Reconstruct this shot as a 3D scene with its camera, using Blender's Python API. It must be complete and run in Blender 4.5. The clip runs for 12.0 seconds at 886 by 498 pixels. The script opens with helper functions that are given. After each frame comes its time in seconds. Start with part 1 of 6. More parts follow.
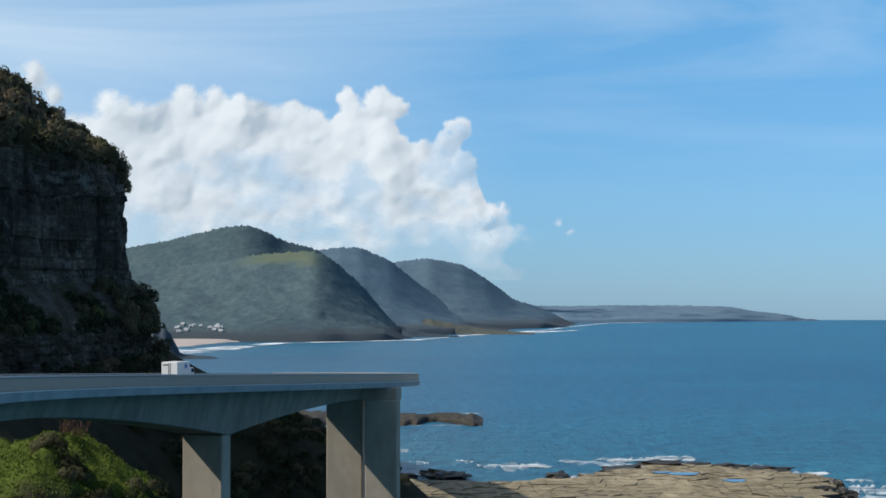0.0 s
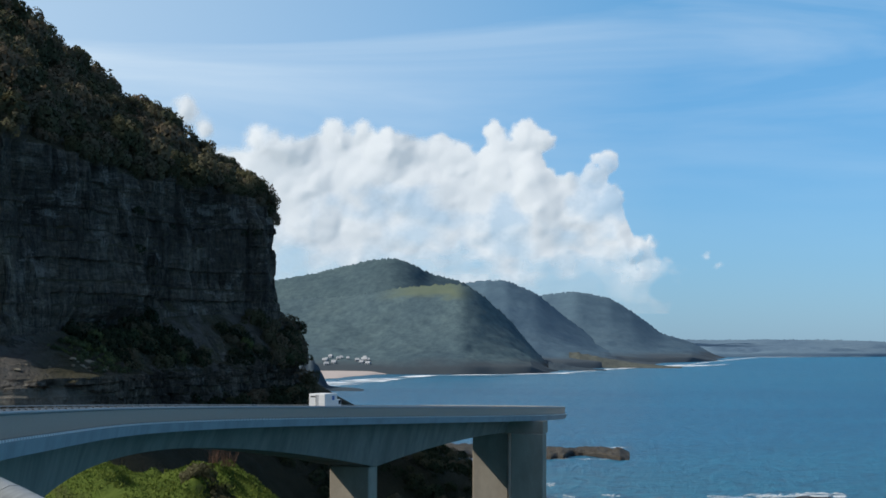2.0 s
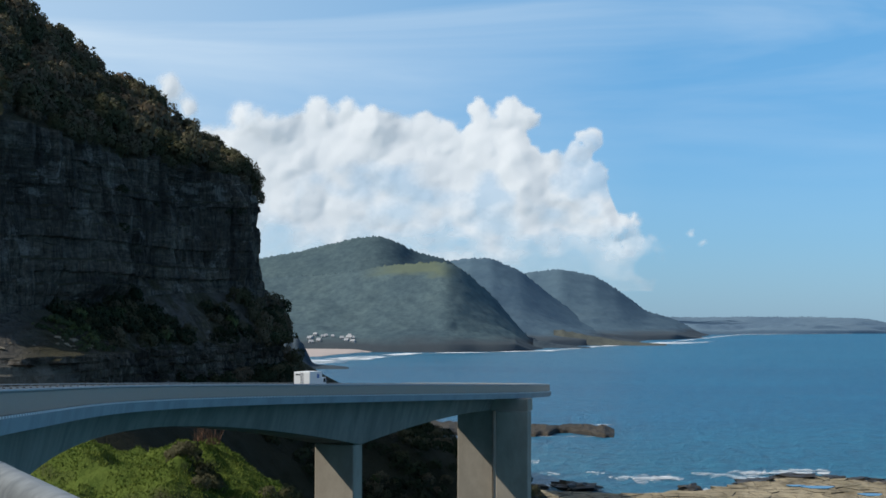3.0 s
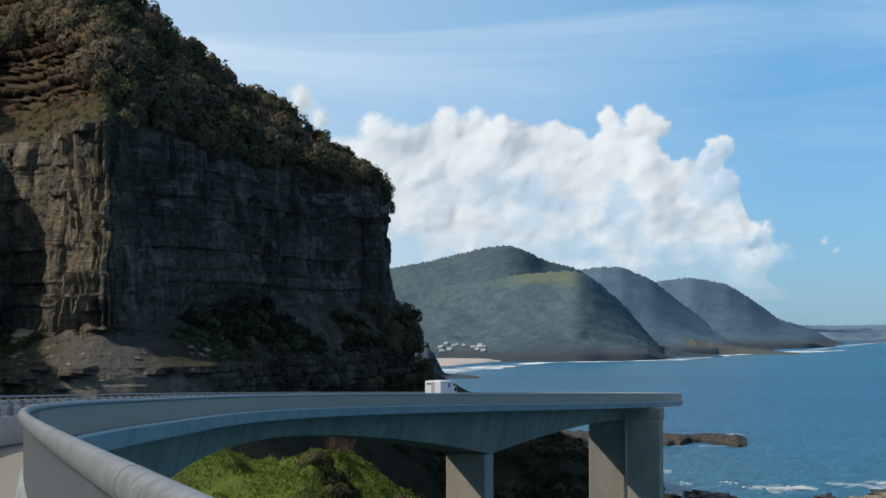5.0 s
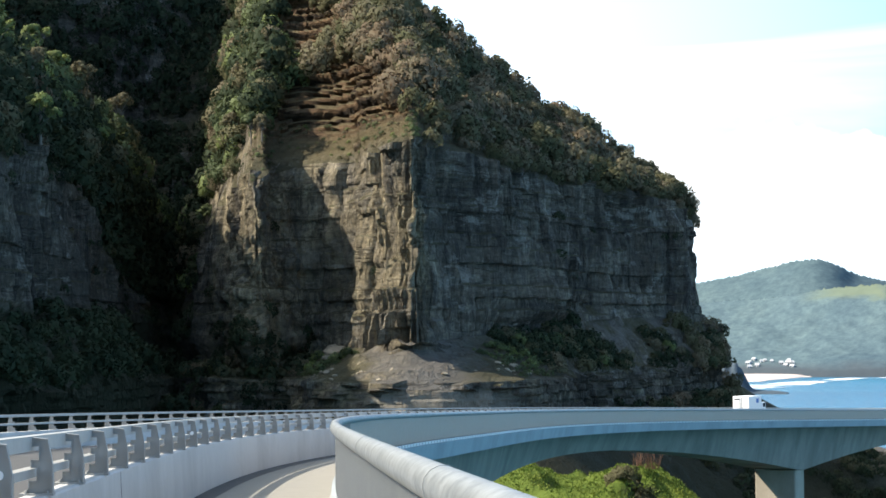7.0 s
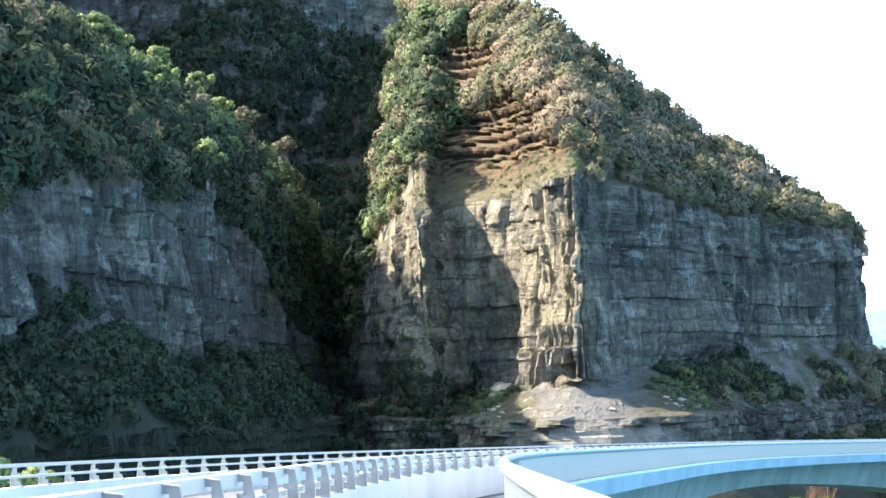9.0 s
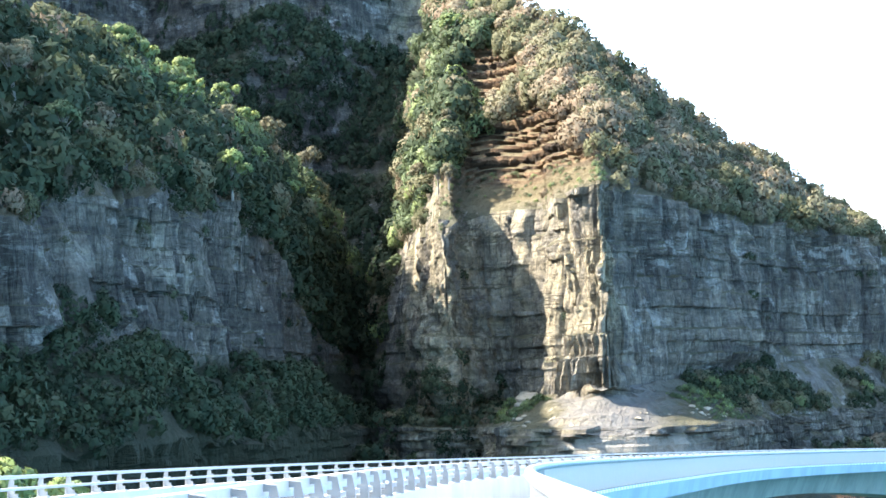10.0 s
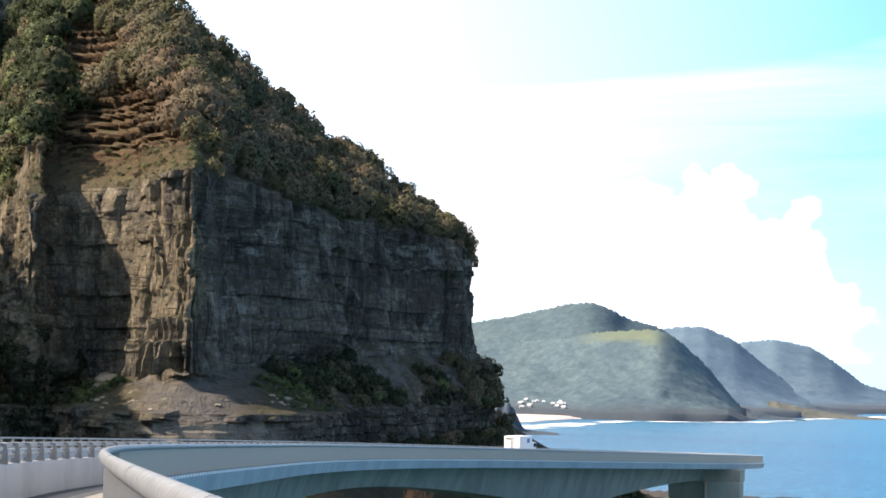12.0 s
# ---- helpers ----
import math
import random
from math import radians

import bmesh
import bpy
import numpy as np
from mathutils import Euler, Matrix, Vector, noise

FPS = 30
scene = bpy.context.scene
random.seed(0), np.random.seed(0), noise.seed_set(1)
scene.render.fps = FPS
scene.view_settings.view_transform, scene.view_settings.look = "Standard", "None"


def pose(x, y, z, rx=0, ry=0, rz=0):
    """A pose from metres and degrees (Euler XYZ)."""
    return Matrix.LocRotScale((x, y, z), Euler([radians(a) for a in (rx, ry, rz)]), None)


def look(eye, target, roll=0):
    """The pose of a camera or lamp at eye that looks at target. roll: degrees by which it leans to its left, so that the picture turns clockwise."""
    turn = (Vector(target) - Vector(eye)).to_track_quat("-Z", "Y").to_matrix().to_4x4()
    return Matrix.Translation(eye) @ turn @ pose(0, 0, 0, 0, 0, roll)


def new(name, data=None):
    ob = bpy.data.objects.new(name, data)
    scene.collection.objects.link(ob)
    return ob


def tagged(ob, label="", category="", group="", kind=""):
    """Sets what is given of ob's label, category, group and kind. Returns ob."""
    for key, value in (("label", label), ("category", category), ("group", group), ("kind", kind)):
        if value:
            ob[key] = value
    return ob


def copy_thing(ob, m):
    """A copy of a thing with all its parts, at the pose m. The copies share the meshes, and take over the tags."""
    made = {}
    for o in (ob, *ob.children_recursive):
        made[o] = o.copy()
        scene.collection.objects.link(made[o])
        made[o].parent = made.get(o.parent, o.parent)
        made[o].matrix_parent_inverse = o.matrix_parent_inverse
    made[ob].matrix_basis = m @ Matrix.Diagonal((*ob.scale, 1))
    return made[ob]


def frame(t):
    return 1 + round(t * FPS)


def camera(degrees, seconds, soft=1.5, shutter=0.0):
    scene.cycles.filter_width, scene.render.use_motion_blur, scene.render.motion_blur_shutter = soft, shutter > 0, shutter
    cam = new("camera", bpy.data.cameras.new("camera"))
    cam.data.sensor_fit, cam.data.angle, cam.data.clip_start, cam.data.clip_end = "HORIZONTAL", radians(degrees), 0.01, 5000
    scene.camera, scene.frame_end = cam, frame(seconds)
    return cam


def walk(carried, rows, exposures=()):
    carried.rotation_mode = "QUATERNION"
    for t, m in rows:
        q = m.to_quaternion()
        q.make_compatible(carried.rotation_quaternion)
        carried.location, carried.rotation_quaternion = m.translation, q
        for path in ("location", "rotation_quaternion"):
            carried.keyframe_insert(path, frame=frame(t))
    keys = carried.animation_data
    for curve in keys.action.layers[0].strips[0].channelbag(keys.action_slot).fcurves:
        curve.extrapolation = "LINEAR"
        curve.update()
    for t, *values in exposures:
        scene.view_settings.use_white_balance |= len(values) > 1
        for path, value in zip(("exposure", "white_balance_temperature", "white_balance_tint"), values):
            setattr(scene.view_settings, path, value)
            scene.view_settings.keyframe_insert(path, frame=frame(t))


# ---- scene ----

# ---------------------------------------------------------------- camera
EYE = (0.0, 0.0, 40.0)
LIFT = ((0, 0.17), (2.5, 0.16), (5.5, 0.12), (6.5, 0.07), (7.5, 0.05), (12, 0.05))     # the hand sinks a little


def turned(t, yaw, pitch, roll):
    return pose(EYE[0], EYE[1], EYE[2] + float(np.interp(t, *zip(*LIFT))), 90 + pitch, 0, yaw) @ pose(0, 0, 0, 0, 0, roll)


cam = camera(25.6, 12.0, soft=1.6)
PATH = [
    (0, 0.000, 1.611, -0.000),
    (0.5, 2.323, 1.992, -0.013),
    (1, 3.497, 2.595, 0.120),
    (1.5, 4.302, 2.969, 0.365),
    (2, 4.307, 2.570, 0.258),
    (2.5, 3.615, 1.860, 0.165),
    (4.3, 5.779, 2.214, -0.103),
    (4.5, 6.160, 2.208, -0.163),
    (5, 7.678, 2.192, -0.031),
    (5.5, 8.979, 2.151, -0.052),
    (6, 11.387, 2.943, 0.126),
    (6.5, 13.772, 2.230, -0.287),
    (7, 16.622, 2.672, -0.222),
    (7.5, 19.637, 3.284, -0.206),
    (7.7, 20.488, 3.482, -0.303),
    (9.3, 21.756, 3.981, -1.568),
    (9.5, 22.143, 4.133, -1.601),
    (10, 22.159, 4.114, -1.406),
    (10.5, 21.788, 4.028, -1.040),
    (11, 20.212, 3.921, -0.666),
    (11.5, 15.160, 3.942, -0.137),
    (12, 10.145, 3.761, 1.519),
]
walk(cam, [(t, turned(t, y, p, r)) for t, y, p, r in PATH],
     exposures=[(0, 0.22, 6500, 10), (2.5, 0.2, 6500, 10), (4.5, 0.22, 6600, 10), (5.5, 0.25, 6700, 10), (6.0, 0.35, 6750, 10), (6.5, 0.9, 6800, 10),
                (7.0, 1.68, 6950, 10), (7.5, 2.4, 6800, 12), (9.5, 3.4, 6550, 12), (10.5, 3.67, 6550, 12), (11.0, 3.6, 6600, 12), (11.5, 2.75, 6900, 16), (12.0, 1.62, 7500, 20)])

# ---------------------------------------------------------------- light
SUN_AZ = 112.0    # degrees to the left of the line of the first look
SUN_EL = 43.0
sun_dir = Vector((-math.sin(radians(SUN_AZ)) * math.cos(radians(SUN_EL)), math.cos(radians(SUN_AZ)) * math.cos(radians(SUN_EL)), math.sin(radians(SUN_EL))))
world = bpy.data.worlds.new("world")
scene.world = world
world.use_nodes = True
wn = world.node_tree
sky = wn.nodes.new("ShaderNodeTexSky")
sky.sky_type = "NISHITA"
sky.sun_disc = False
sky.sun_elevation = radians(SUN_EL)
sky.sun_rotation = radians(-SUN_AZ)
sky.altitude, sky.air_density, sky.dust_density, sky.ozone_density = 40, 1.0, 0.15, 2.5
wn.nodes["Background"].inputs["Strength"].default_value = 0.085


def wnode(kind, **values):
    n = wn.nodes.new(kind)
    for key, value in values.items():
        n.inputs[key].default_value = value
    return n


# a bluer sky with thin high cloud drawn out in streaks
tint = wn.nodes.new("ShaderNodeMix")
tint.data_type, tint.blend_type = "RGBA", "MULTIPLY"
tint.inputs[0].default_value = 1.0
wn.links.new(sky.outputs["Color"], tint.inputs[6])
where = wn.nodes.new("ShaderNodeTexCoord")
height = wn.nodes.new("ShaderNodeSeparateXYZ")
wn.links.new(where.outputs["Generated"], height.inputs[0])
band = wn.nodes.new("ShaderNodeValToRGB")
for el, (p, c) in zip((band.color_ramp.elements[0], band.color_ramp.elements[1], band.color_ramp.elements.new(0.5), band.color_ramp.elements.new(0.6)),
                      ((0.0, (0.40, 0.70, 1.28, 1)), (0.55, (0.71, 1.0, 1.25, 1)), (0.10, (0.46, 0.83, 1.22, 1)), (0.2, (0.54, 1.04, 1.28, 1)))):
    el.position, el.color = p, c
wn.links.new(height.outputs[2], band.inputs["Fac"])
wn.links.new(band.outputs["Color"], tint.inputs[7])
stretch = wnode("ShaderNodeMapping", Rotation=(0, radians(-4), radians(20)), Scale=(2.0, 2.0, 14.0))
wn.links.new(where.outputs["Generated"], stretch.inputs["Vector"])
wisps = wnode("ShaderNodeTexNoise", Scale=1.3, Detail=6.0, Roughness=0.55, Distortion=0.6)
wn.links.new(stretch.outputs["Vector"], wisps.inputs["Vector"])
veil = wn.nodes.new("ShaderNodeValToRGB")
veil.color_ramp.elements[0].position, veil.color_ramp.elements[0].color = 0.46, (0, 0, 0, 1)
veil.color_ramp.elements[1].position, veil.color_ramp.elements[1].color = 0.78, (0.42, 0.42, 0.42, 1)
wn.links.new(wisps.outputs["Fac"], veil.inputs["Fac"])
high = wn.nodes.new("ShaderNodeMix")
high.data_type = "RGBA"
high.inputs[7].default_value = (8.9, 9.85, 10.4, 1)
glow = wn.nodes.new("ShaderNodeMapRange")      # whiter towards the sun
glow.inputs["From Min"].default_value, glow.inputs["From Max"].default_value = -0.04, 0.56
glow.inputs["To Min"].default_value, glow.inputs["To Max"].default_value = 0.0, 0.75
side = wn.nodes.new("ShaderNodeMath")
side.operation = "MULTIPLY"
side.inputs[1].default_value = -1.0
wn.links.new(height.outputs[0], side.inputs[0])
wn.links.new(side.outputs[0], glow.inputs["Value"])
both = wn.nodes.new("ShaderNodeMath")
both.operation, both.use_clamp = "ADD", True
fade = wn.nodes.new("ShaderNodeMapRange")
fade.inputs["From Min"].default_value, fade.inputs["From Max"].default_value = 0.04, 0.16
wn.links.new(height.outputs[2], fade.inputs["Value"])
thin = wn.nodes.new("ShaderNodeMath")
thin.operation = "MULTIPLY"
wn.links.new(veil.outputs["Color"], thin.inputs[0])
wn.links.new(fade.outputs[0], thin.inputs[1])
wn.links.new(thin.outputs[0], both.inputs[0])
wn.links.new(glow.outputs[0], both.inputs[1])
wn.links.new(both.outputs[0], high.inputs[0])
wn.links.new(tint.outputs[2], high.inputs[6])
wn.links.new(high.outputs[2], wn.nodes["Background"].inputs["Color"])
sun = new("sun", bpy.data.lights.new("sun", "SUN"))
sun.data.energy, sun.data.angle, sun.data.color = 3.2, radians(0.53), (1.0, 0.95, 0.87)
sun.matrix_world = look(sun_dir * 500, (0, 0, 0))

# ---------------------------------------------------------------- materials


class Mat:
    """A node material: principled shader with a few chained helpers."""

    def __init__(self, name, rough=0.8, metal=0.0, spec=0.3):
        self.m = bpy.data.materials.new(name)
        self.m.use_nodes = True
        self.t = self.m.node_tree
        self.b = self.t.nodes["Principled BSDF"]
        self.b.inputs["Roughness"].default_value = rough
        self.b.inputs["Metallic"].default_value = metal
        self.b.inputs["Specular IOR Level"].default_value = spec
        self.pos = self.t.nodes.new("ShaderNodeTexCoord").outputs["Object"]

    def put(self, socket, value):
        if isinstance(value, bpy.types.NodeSocket):
            self.t.links.new(value, socket)
        else:
            socket.default_value = value

    def scaled(self, s, src=None):
        n = self.t.nodes.new("ShaderNodeMapping")
        n.inputs["Scale"].default_value = s if not isinstance(s, (int, float)) else (s, s, s)
        self.put(n.inputs["Vector"], src or self.pos)
        return n.outputs["Vector"]

    def noise(self, scale, detail=4, rough=0.6, stretch=(1, 1, 1), distort=0.0):
        n = self.t.nodes.new("ShaderNodeTexNoise")
        n.inputs["Scale"].default_value, n.inputs["Detail"].default_value = scale, detail
        n.inputs["Roughness"].default_value, n.inputs["Distortion"].default_value = rough, distort
        self.put(n.inputs["Vector"], self.scaled(stretch))
        return n.outputs["Fac"]

    def voronoi(self, scale, stretch=(1, 1, 1), feature="F1", out="Distance"):
        n = self.t.nodes.new("ShaderNodeTexVoronoi")
        n.feature = feature
        n.inputs["Scale"].default_value = scale
        self.put(n.inputs["Vector"], self.scaled(stretch))
        return n.outputs[out]

    def ramp(self, fac, stops):
        n = self.t.nodes.new("ShaderNodeValToRGB")
        self.put(n.inputs["Fac"], fac)
        e = n.color_ramp.elements
        while len(e) < len(stops):
            e.new(0.5)
        for el, (p, c) in zip(e, stops):
            el.position = p
            el.color = (*c, 1) if not isinstance(c, (int, float)) else (c, c, c, 1)
        return n.outputs["Color"]

    def mix(self, fac, a, b, mode="MIX"):
        n = self.t.nodes.new("ShaderNodeMix")
        n.data_type, n.blend_type = "RGBA", mode
        for i, v in ((0, fac), (6, a), (7, b)):
            if isinstance(v, tuple) and len(v) == 3:
                v = (*v, 1)
            self.put(n.inputs[i], v)
        return n.outputs[2]

    def math(self, op, a, b=0.0, clamp=False):
        n = self.t.nodes.new("ShaderNodeMath")
        n.operation, n.use_clamp = op, clamp
        self.put(n.inputs[0], a)
        self.put(n.inputs[1], b)
        return n.outputs[0]

    def xyz(self, src=None):
        n = self.t.nodes.new("ShaderNodeSeparateXYZ")
        self.put(n.inputs[0], src or self.pos)
        return n.outputs

    def normal_z(self):
        n = self.t.nodes.new("ShaderNodeNewGeometry")
        return self.xyz(n.outputs["Normal"])[2]

    def island(self):
        return self.t.nodes.new("ShaderNodeNewGeometry").outputs["Random Per Island"]

    def rand(self):
        return self.t.nodes.new("ShaderNodeObjectInfo").outputs["Random"]

    def bump(self, height, strength=0.5, dist=0.1):
        n = self.t.nodes.new("ShaderNodeBump")
        n.inputs["Strength"].default_value, n.inputs["Distance"].default_value = strength, dist
        self.put(n.inputs["Height"], height)
        self.put(self.b.inputs["Normal"], n.outputs["Normal"])
        return self

    def col(self, c):
        self.put(self.b.inputs["Base Color"], (*c, 1) if isinstance(c, tuple) else c)
        return self

    def rough(self, r):
        self.put(self.b.inputs["Roughness"], r)
        return self


def mat_concrete(name, light, dark, streak=0.25, rough=0.85):
    k = Mat(name, rough)
    c = k.mix(k.noise(0.35, 5), dark, light)
    c = k.mix(k.math("MULTIPLY", k.ramp(k.noise(6, 6), [(0.35, 0.0), (0.75, 1.0)]), 0.35), c, tuple(v * 0.72 for v in light))
    if streak:
        s = k.ramp(k.noise(1.0, 5, 0.6, (0.42, 0.42, 0.07), 0.4), [(0.46, 0.0), (0.68, 1.0)])
        c = k.mix(k.math("MULTIPLY", s, streak), c, tuple(v * 0.5 for v in dark))
    blot = k.ramp(k.noise(0.22, 6, 0.65, (1, 1, 0.6)), [(0.45, 0.0), (0.62, 0.4)])
    c = k.mix(blot, c, tuple(v * 0.6 for v in dark))
    k.col(c).bump(k.noise(14, 6), 0.25, 0.02)
    return k.m


M_CONC = mat_concrete("weathered concrete", (0.42, 0.37, 0.295), (0.30, 0.265, 0.21), 0.2)
M_GIRDER = mat_concrete("stained girder concrete", (0.30, 0.27, 0.225), (0.185, 0.166, 0.14), 0.45)
M_PARAPET = mat_concrete("pale parapet concrete", (0.59, 0.583, 0.56), (0.5, 0.495, 0.48), 0.03)
M_FASCIA = mat_concrete("edge concrete", (0.33, 0.365, 0.38), (0.28, 0.31, 0.325), 0)


def mat_path():
    k = Mat("path surface", 0.9)
    k.col(k.mix(k.noise(2.2, 6), (0.185, 0.174, 0.15), (0.25, 0.235, 0.202))).bump(k.noise(60, 4), 0.3, 0.01)
    return k.m


def mat_asphalt():
    k = Mat("asphalt", 0.9)
    k.col(k.mix(k.noise(1.2, 6), (0.05, 0.05, 0.05), (0.085, 0.083, 0.08))).bump(k.noise(50, 5), 0.4, 0.01)
    return k.m


def mat_steel(name, c, rough=0.45, metal=0.6):
    k = Mat(name, rough, metal)
    k.col(k.mix(k.noise(3, 6, 0.65), tuple(v * 0.8 for v in c), c))
    k.rough(k.math("ADD", k.math("MULTIPLY", k.noise(9, 4), 0.3), rough - 0.15)).bump(k.noise(30, 3), 0.1, 0.005)
    return k.m


M_PATH, M_ASPHALT = mat_path(), mat_asphalt()


def mat_tube():
    """Weathered galvanised steel: cloudy, with dull runs along the tube and scuffs."""
    k = Mat("weathered galvanised tube", 0.45, 0.45, 0.4)
    c = k.mix(k.ramp(k.noise(5, 7, 0.7), [(0.36, 0.0), (0.64, 1.0)]), (0.17, 0.185, 0.192), (0.29, 0.305, 0.31))
    run = k.ramp(k.noise(3.0, 6, 0.7, (1, 0.12, 1)), [(0.5, 0.0), (0.7, 0.3)])
    c = k.mix(run, c, (0.12, 0.125, 0.125))
    scuff = k.ramp(k.noise(14, 5, 0.7, (1, 0.4, 1)), [(0.62, 0.0), (0.72, 0.35)])
    c = k.mix(scuff, c, (0.42, 0.43, 0.43))
    k.col(c).rough(k.math("ADD", k.math("MULTIPLY", k.noise(7, 6), 0.35), 0.28)).bump(k.noise(9, 5), 0.12, 0.01)
    return k.m


M_PIPE = mat_tube()
M_POST = mat_steel("grey painted steel", (0.31, 0.305, 0.29), 0.6, 0.15)
M_RAIL = mat_steel("galvanised rail", (0.38, 0.378, 0.365), 0.5, 0.2)
M_MESH = mat_steel("stainless mesh", (0.40, 0.35, 0.29), 0.6, 0.0)
M_OPEN = mat_steel("open mesh", (0.20, 0.20, 0.185), 0.6, 0.0)
M_OPEN.node_tree.nodes["Principled BSDF"].inputs["Alpha"].default_value = 0.6
M_MESH.node_tree.nodes["Principled BSDF"].inputs["Alpha"].default_value = 0.75      # the open weave, finer than the eye can part


def mat_cliff():
    """Sandstone and shale: level beds, upright stains, brown terraces on the upper slope."""
    k = Mat("cliff rock", 0.92, 0, 0.15)
    xyz = k.xyz()
    z = xyz[2]
    z100 = k.math("DIVIDE", z, 100.0)
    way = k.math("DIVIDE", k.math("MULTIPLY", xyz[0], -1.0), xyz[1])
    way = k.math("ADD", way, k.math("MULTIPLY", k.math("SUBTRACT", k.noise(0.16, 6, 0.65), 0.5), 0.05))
    lit_zone = k.ramp(way, [(0.300, 0.0), (0.318, 1.0), (0.425, 1.0), (0.44, 0.0)])      # the sunny corner of the headland: ochre rock, painted paler with its sunlight
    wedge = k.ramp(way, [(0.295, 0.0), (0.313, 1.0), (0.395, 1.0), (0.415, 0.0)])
    bed = k.noise(1.0, 6, 0.65, (0.045, 0.045, 0.55))
    c = k.ramp(bed, [(0.3, (0.07, 0.064, 0.056)), (0.45, (0.145, 0.13, 0.106)), (0.58, (0.10, 0.092, 0.078)), (0.72, (0.19, 0.172, 0.14))])
    ochre = k.math("MULTIPLY", k.ramp(k.noise(0.2, 7, 0.7, (1, 1, 0.3)), [(0.36, 0.0), (0.58, 0.9)]), k.math("ADD", k.math("MULTIPLY", lit_zone, 0.85), 0.12))
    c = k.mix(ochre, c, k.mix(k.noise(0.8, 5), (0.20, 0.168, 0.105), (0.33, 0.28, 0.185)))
    # dark water stains and pale lime streaks run down the face
    stain = k.ramp(k.noise(1.0, 7, 0.7, (0.45, 0.45, 0.05)), [(0.47, 0.0), (0.62, 1.0)])
    c = k.mix(k.math("MULTIPLY", stain, k.math("SUBTRACT", 0.72, k.math("MULTIPLY", lit_zone, 0.42))), c, (0.030, 0.029, 0.029))
    pale = k.ramp(k.noise(1.0, 7, 0.7, (0.14, 0.14, 0.40)), [(0.55, 0.0), (0.66, 1.0)])
    c = k.mix(k.math("MULTIPLY", pale, 0.42), c, (0.24, 0.222, 0.19))
    drip = k.ramp(k.noise(1.0, 7, 0.72, (0.8, 0.8, 0.06)), [(0.59, 0.0), (0.67, 1.0)])
    c = k.mix(k.math("MULTIPLY", drip, k.math("SUBTRACT", 0.5, k.math("MULTIPLY", lit_zone, 0.25))), c, (0.27, 0.25, 0.21))
    patch = k.ramp(k.noise(0.13, 8, 0.72), [(0.36, (0.55, 0.55, 0.56)), (0.64, (1.45, 1.43, 1.4))])
    c = k.mix(1.0, c, patch, "MULTIPLY")
    band = k.ramp(k.noise(1.0, 6, 0.62, (0.045, 0.045, 0.17)), [(0.47, 0.0), (0.56, 1.0)])
    c = k.mix(k.math("MULTIPLY", band, k.math("SUBTRACT", 0.62, k.math("MULTIPLY", lit_zone, 0.5))), c, (0.045, 0.04, 0.035))
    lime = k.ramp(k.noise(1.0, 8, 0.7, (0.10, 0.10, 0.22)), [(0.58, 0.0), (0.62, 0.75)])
    c = k.mix(k.math("MULTIPLY", lime, k.math("SUBTRACT", 1.0, k.math("MULTIPLY", lit_zone, 0.6))), c, (0.245, 0.23, 0.205))
    # thin beds and fine runs of water
    here = k.ramp(k.noise(0.10, 5, 0.6), [(0.42, 0.15), (0.62, 1.0)])
    lamina = k.noise(1.0, 7, 0.72, (0.16, 0.16, 1.1), 0.5)
    c = k.mix(k.math("MULTIPLY", k.math("MULTIPLY", k.ramp(lamina, [(0.38, 1.0), (0.46, 0.0)]), 0.6), here), c, (0.035, 0.032, 0.028))
    c = k.mix(k.math("MULTIPLY", k.math("MULTIPLY", k.ramp(lamina, [(0.57, 0.0), (0.63, 1.0)]), 0.5), here), c, (0.25, 0.235, 0.205))
    runs = k.ramp(k.noise(1.0, 7, 0.7, (1.1, 1.1, 0.16), 0.8), [(0.36, (0.72, 0.72, 0.72)), (0.62, (1.2, 1.19, 1.17))])
    c = k.mix(k.ramp(k.noise(0.14, 5, 0.6), [(0.4, 0.2), (0.6, 1.0)]), c, k.mix(1.0, c, runs, "MULTIPLY"))
    chips = k.ramp(k.noise(1.6, 7, 0.75), [(0.34, (0.62, 0.62, 0.62)), (0.5, (1.0, 1.0, 1.0)), (0.68, (1.4, 1.38, 1.34))])
    c = k.mix(1.0, c, chips, "MULTIPLY")
    # joints: thin wandering lines, upright and along the beds
    upright = k.ramp(k.math("ABSOLUTE", k.math("SUBTRACT", k.noise(1.0, 5, 0.6, (0.30, 0.30, 0.035)), 0.5)), [(0.0, 0.0), (0.022, 1.0)])
    level = k.ramp(k.math("ABSOLUTE", k.math("SUBTRACT", k.noise(1.0, 5, 0.55, (0.03, 0.03, 0.34)), 0.5)), [(0.0, 0.0), (0.018, 1.0)])
    broken = k.ramp(k.noise(0.11, 5, 0.6), [(0.44, 0.0), (0.54, 1.0)])
    crack = k.math("MULTIPLY", k.math("MAXIMUM", upright, k.ramp(k.noise(0.17, 4), [(0.5, 0.0), (0.6, 1.0)])), k.math("MAXIMUM", level, broken))
    c = k.mix(k.math("MULTIPLY", k.math("SUBTRACT", 1.0, crack), 0.5), c, (0.028, 0.026, 0.024))
    # brown shale above the top of the cliff
    high = k.math("MULTIPLY", k.ramp(z100, [(0.668, 0.0), (0.69, 1.0)]), wedge)
    beds = k.ramp(k.noise(1.0, 6, 0.65, (0.09, 0.09, 0.7)), [(0.40, (0.030, 0.022, 0.015)), (0.5, (0.096, 0.059, 0.033)), (0.64, (0.185, 0.12, 0.066))])
    tan = k.mix(k.noise(0.4, 6, 0.65), (0.055, 0.047, 0.024), (0.125, 0.098, 0.054))
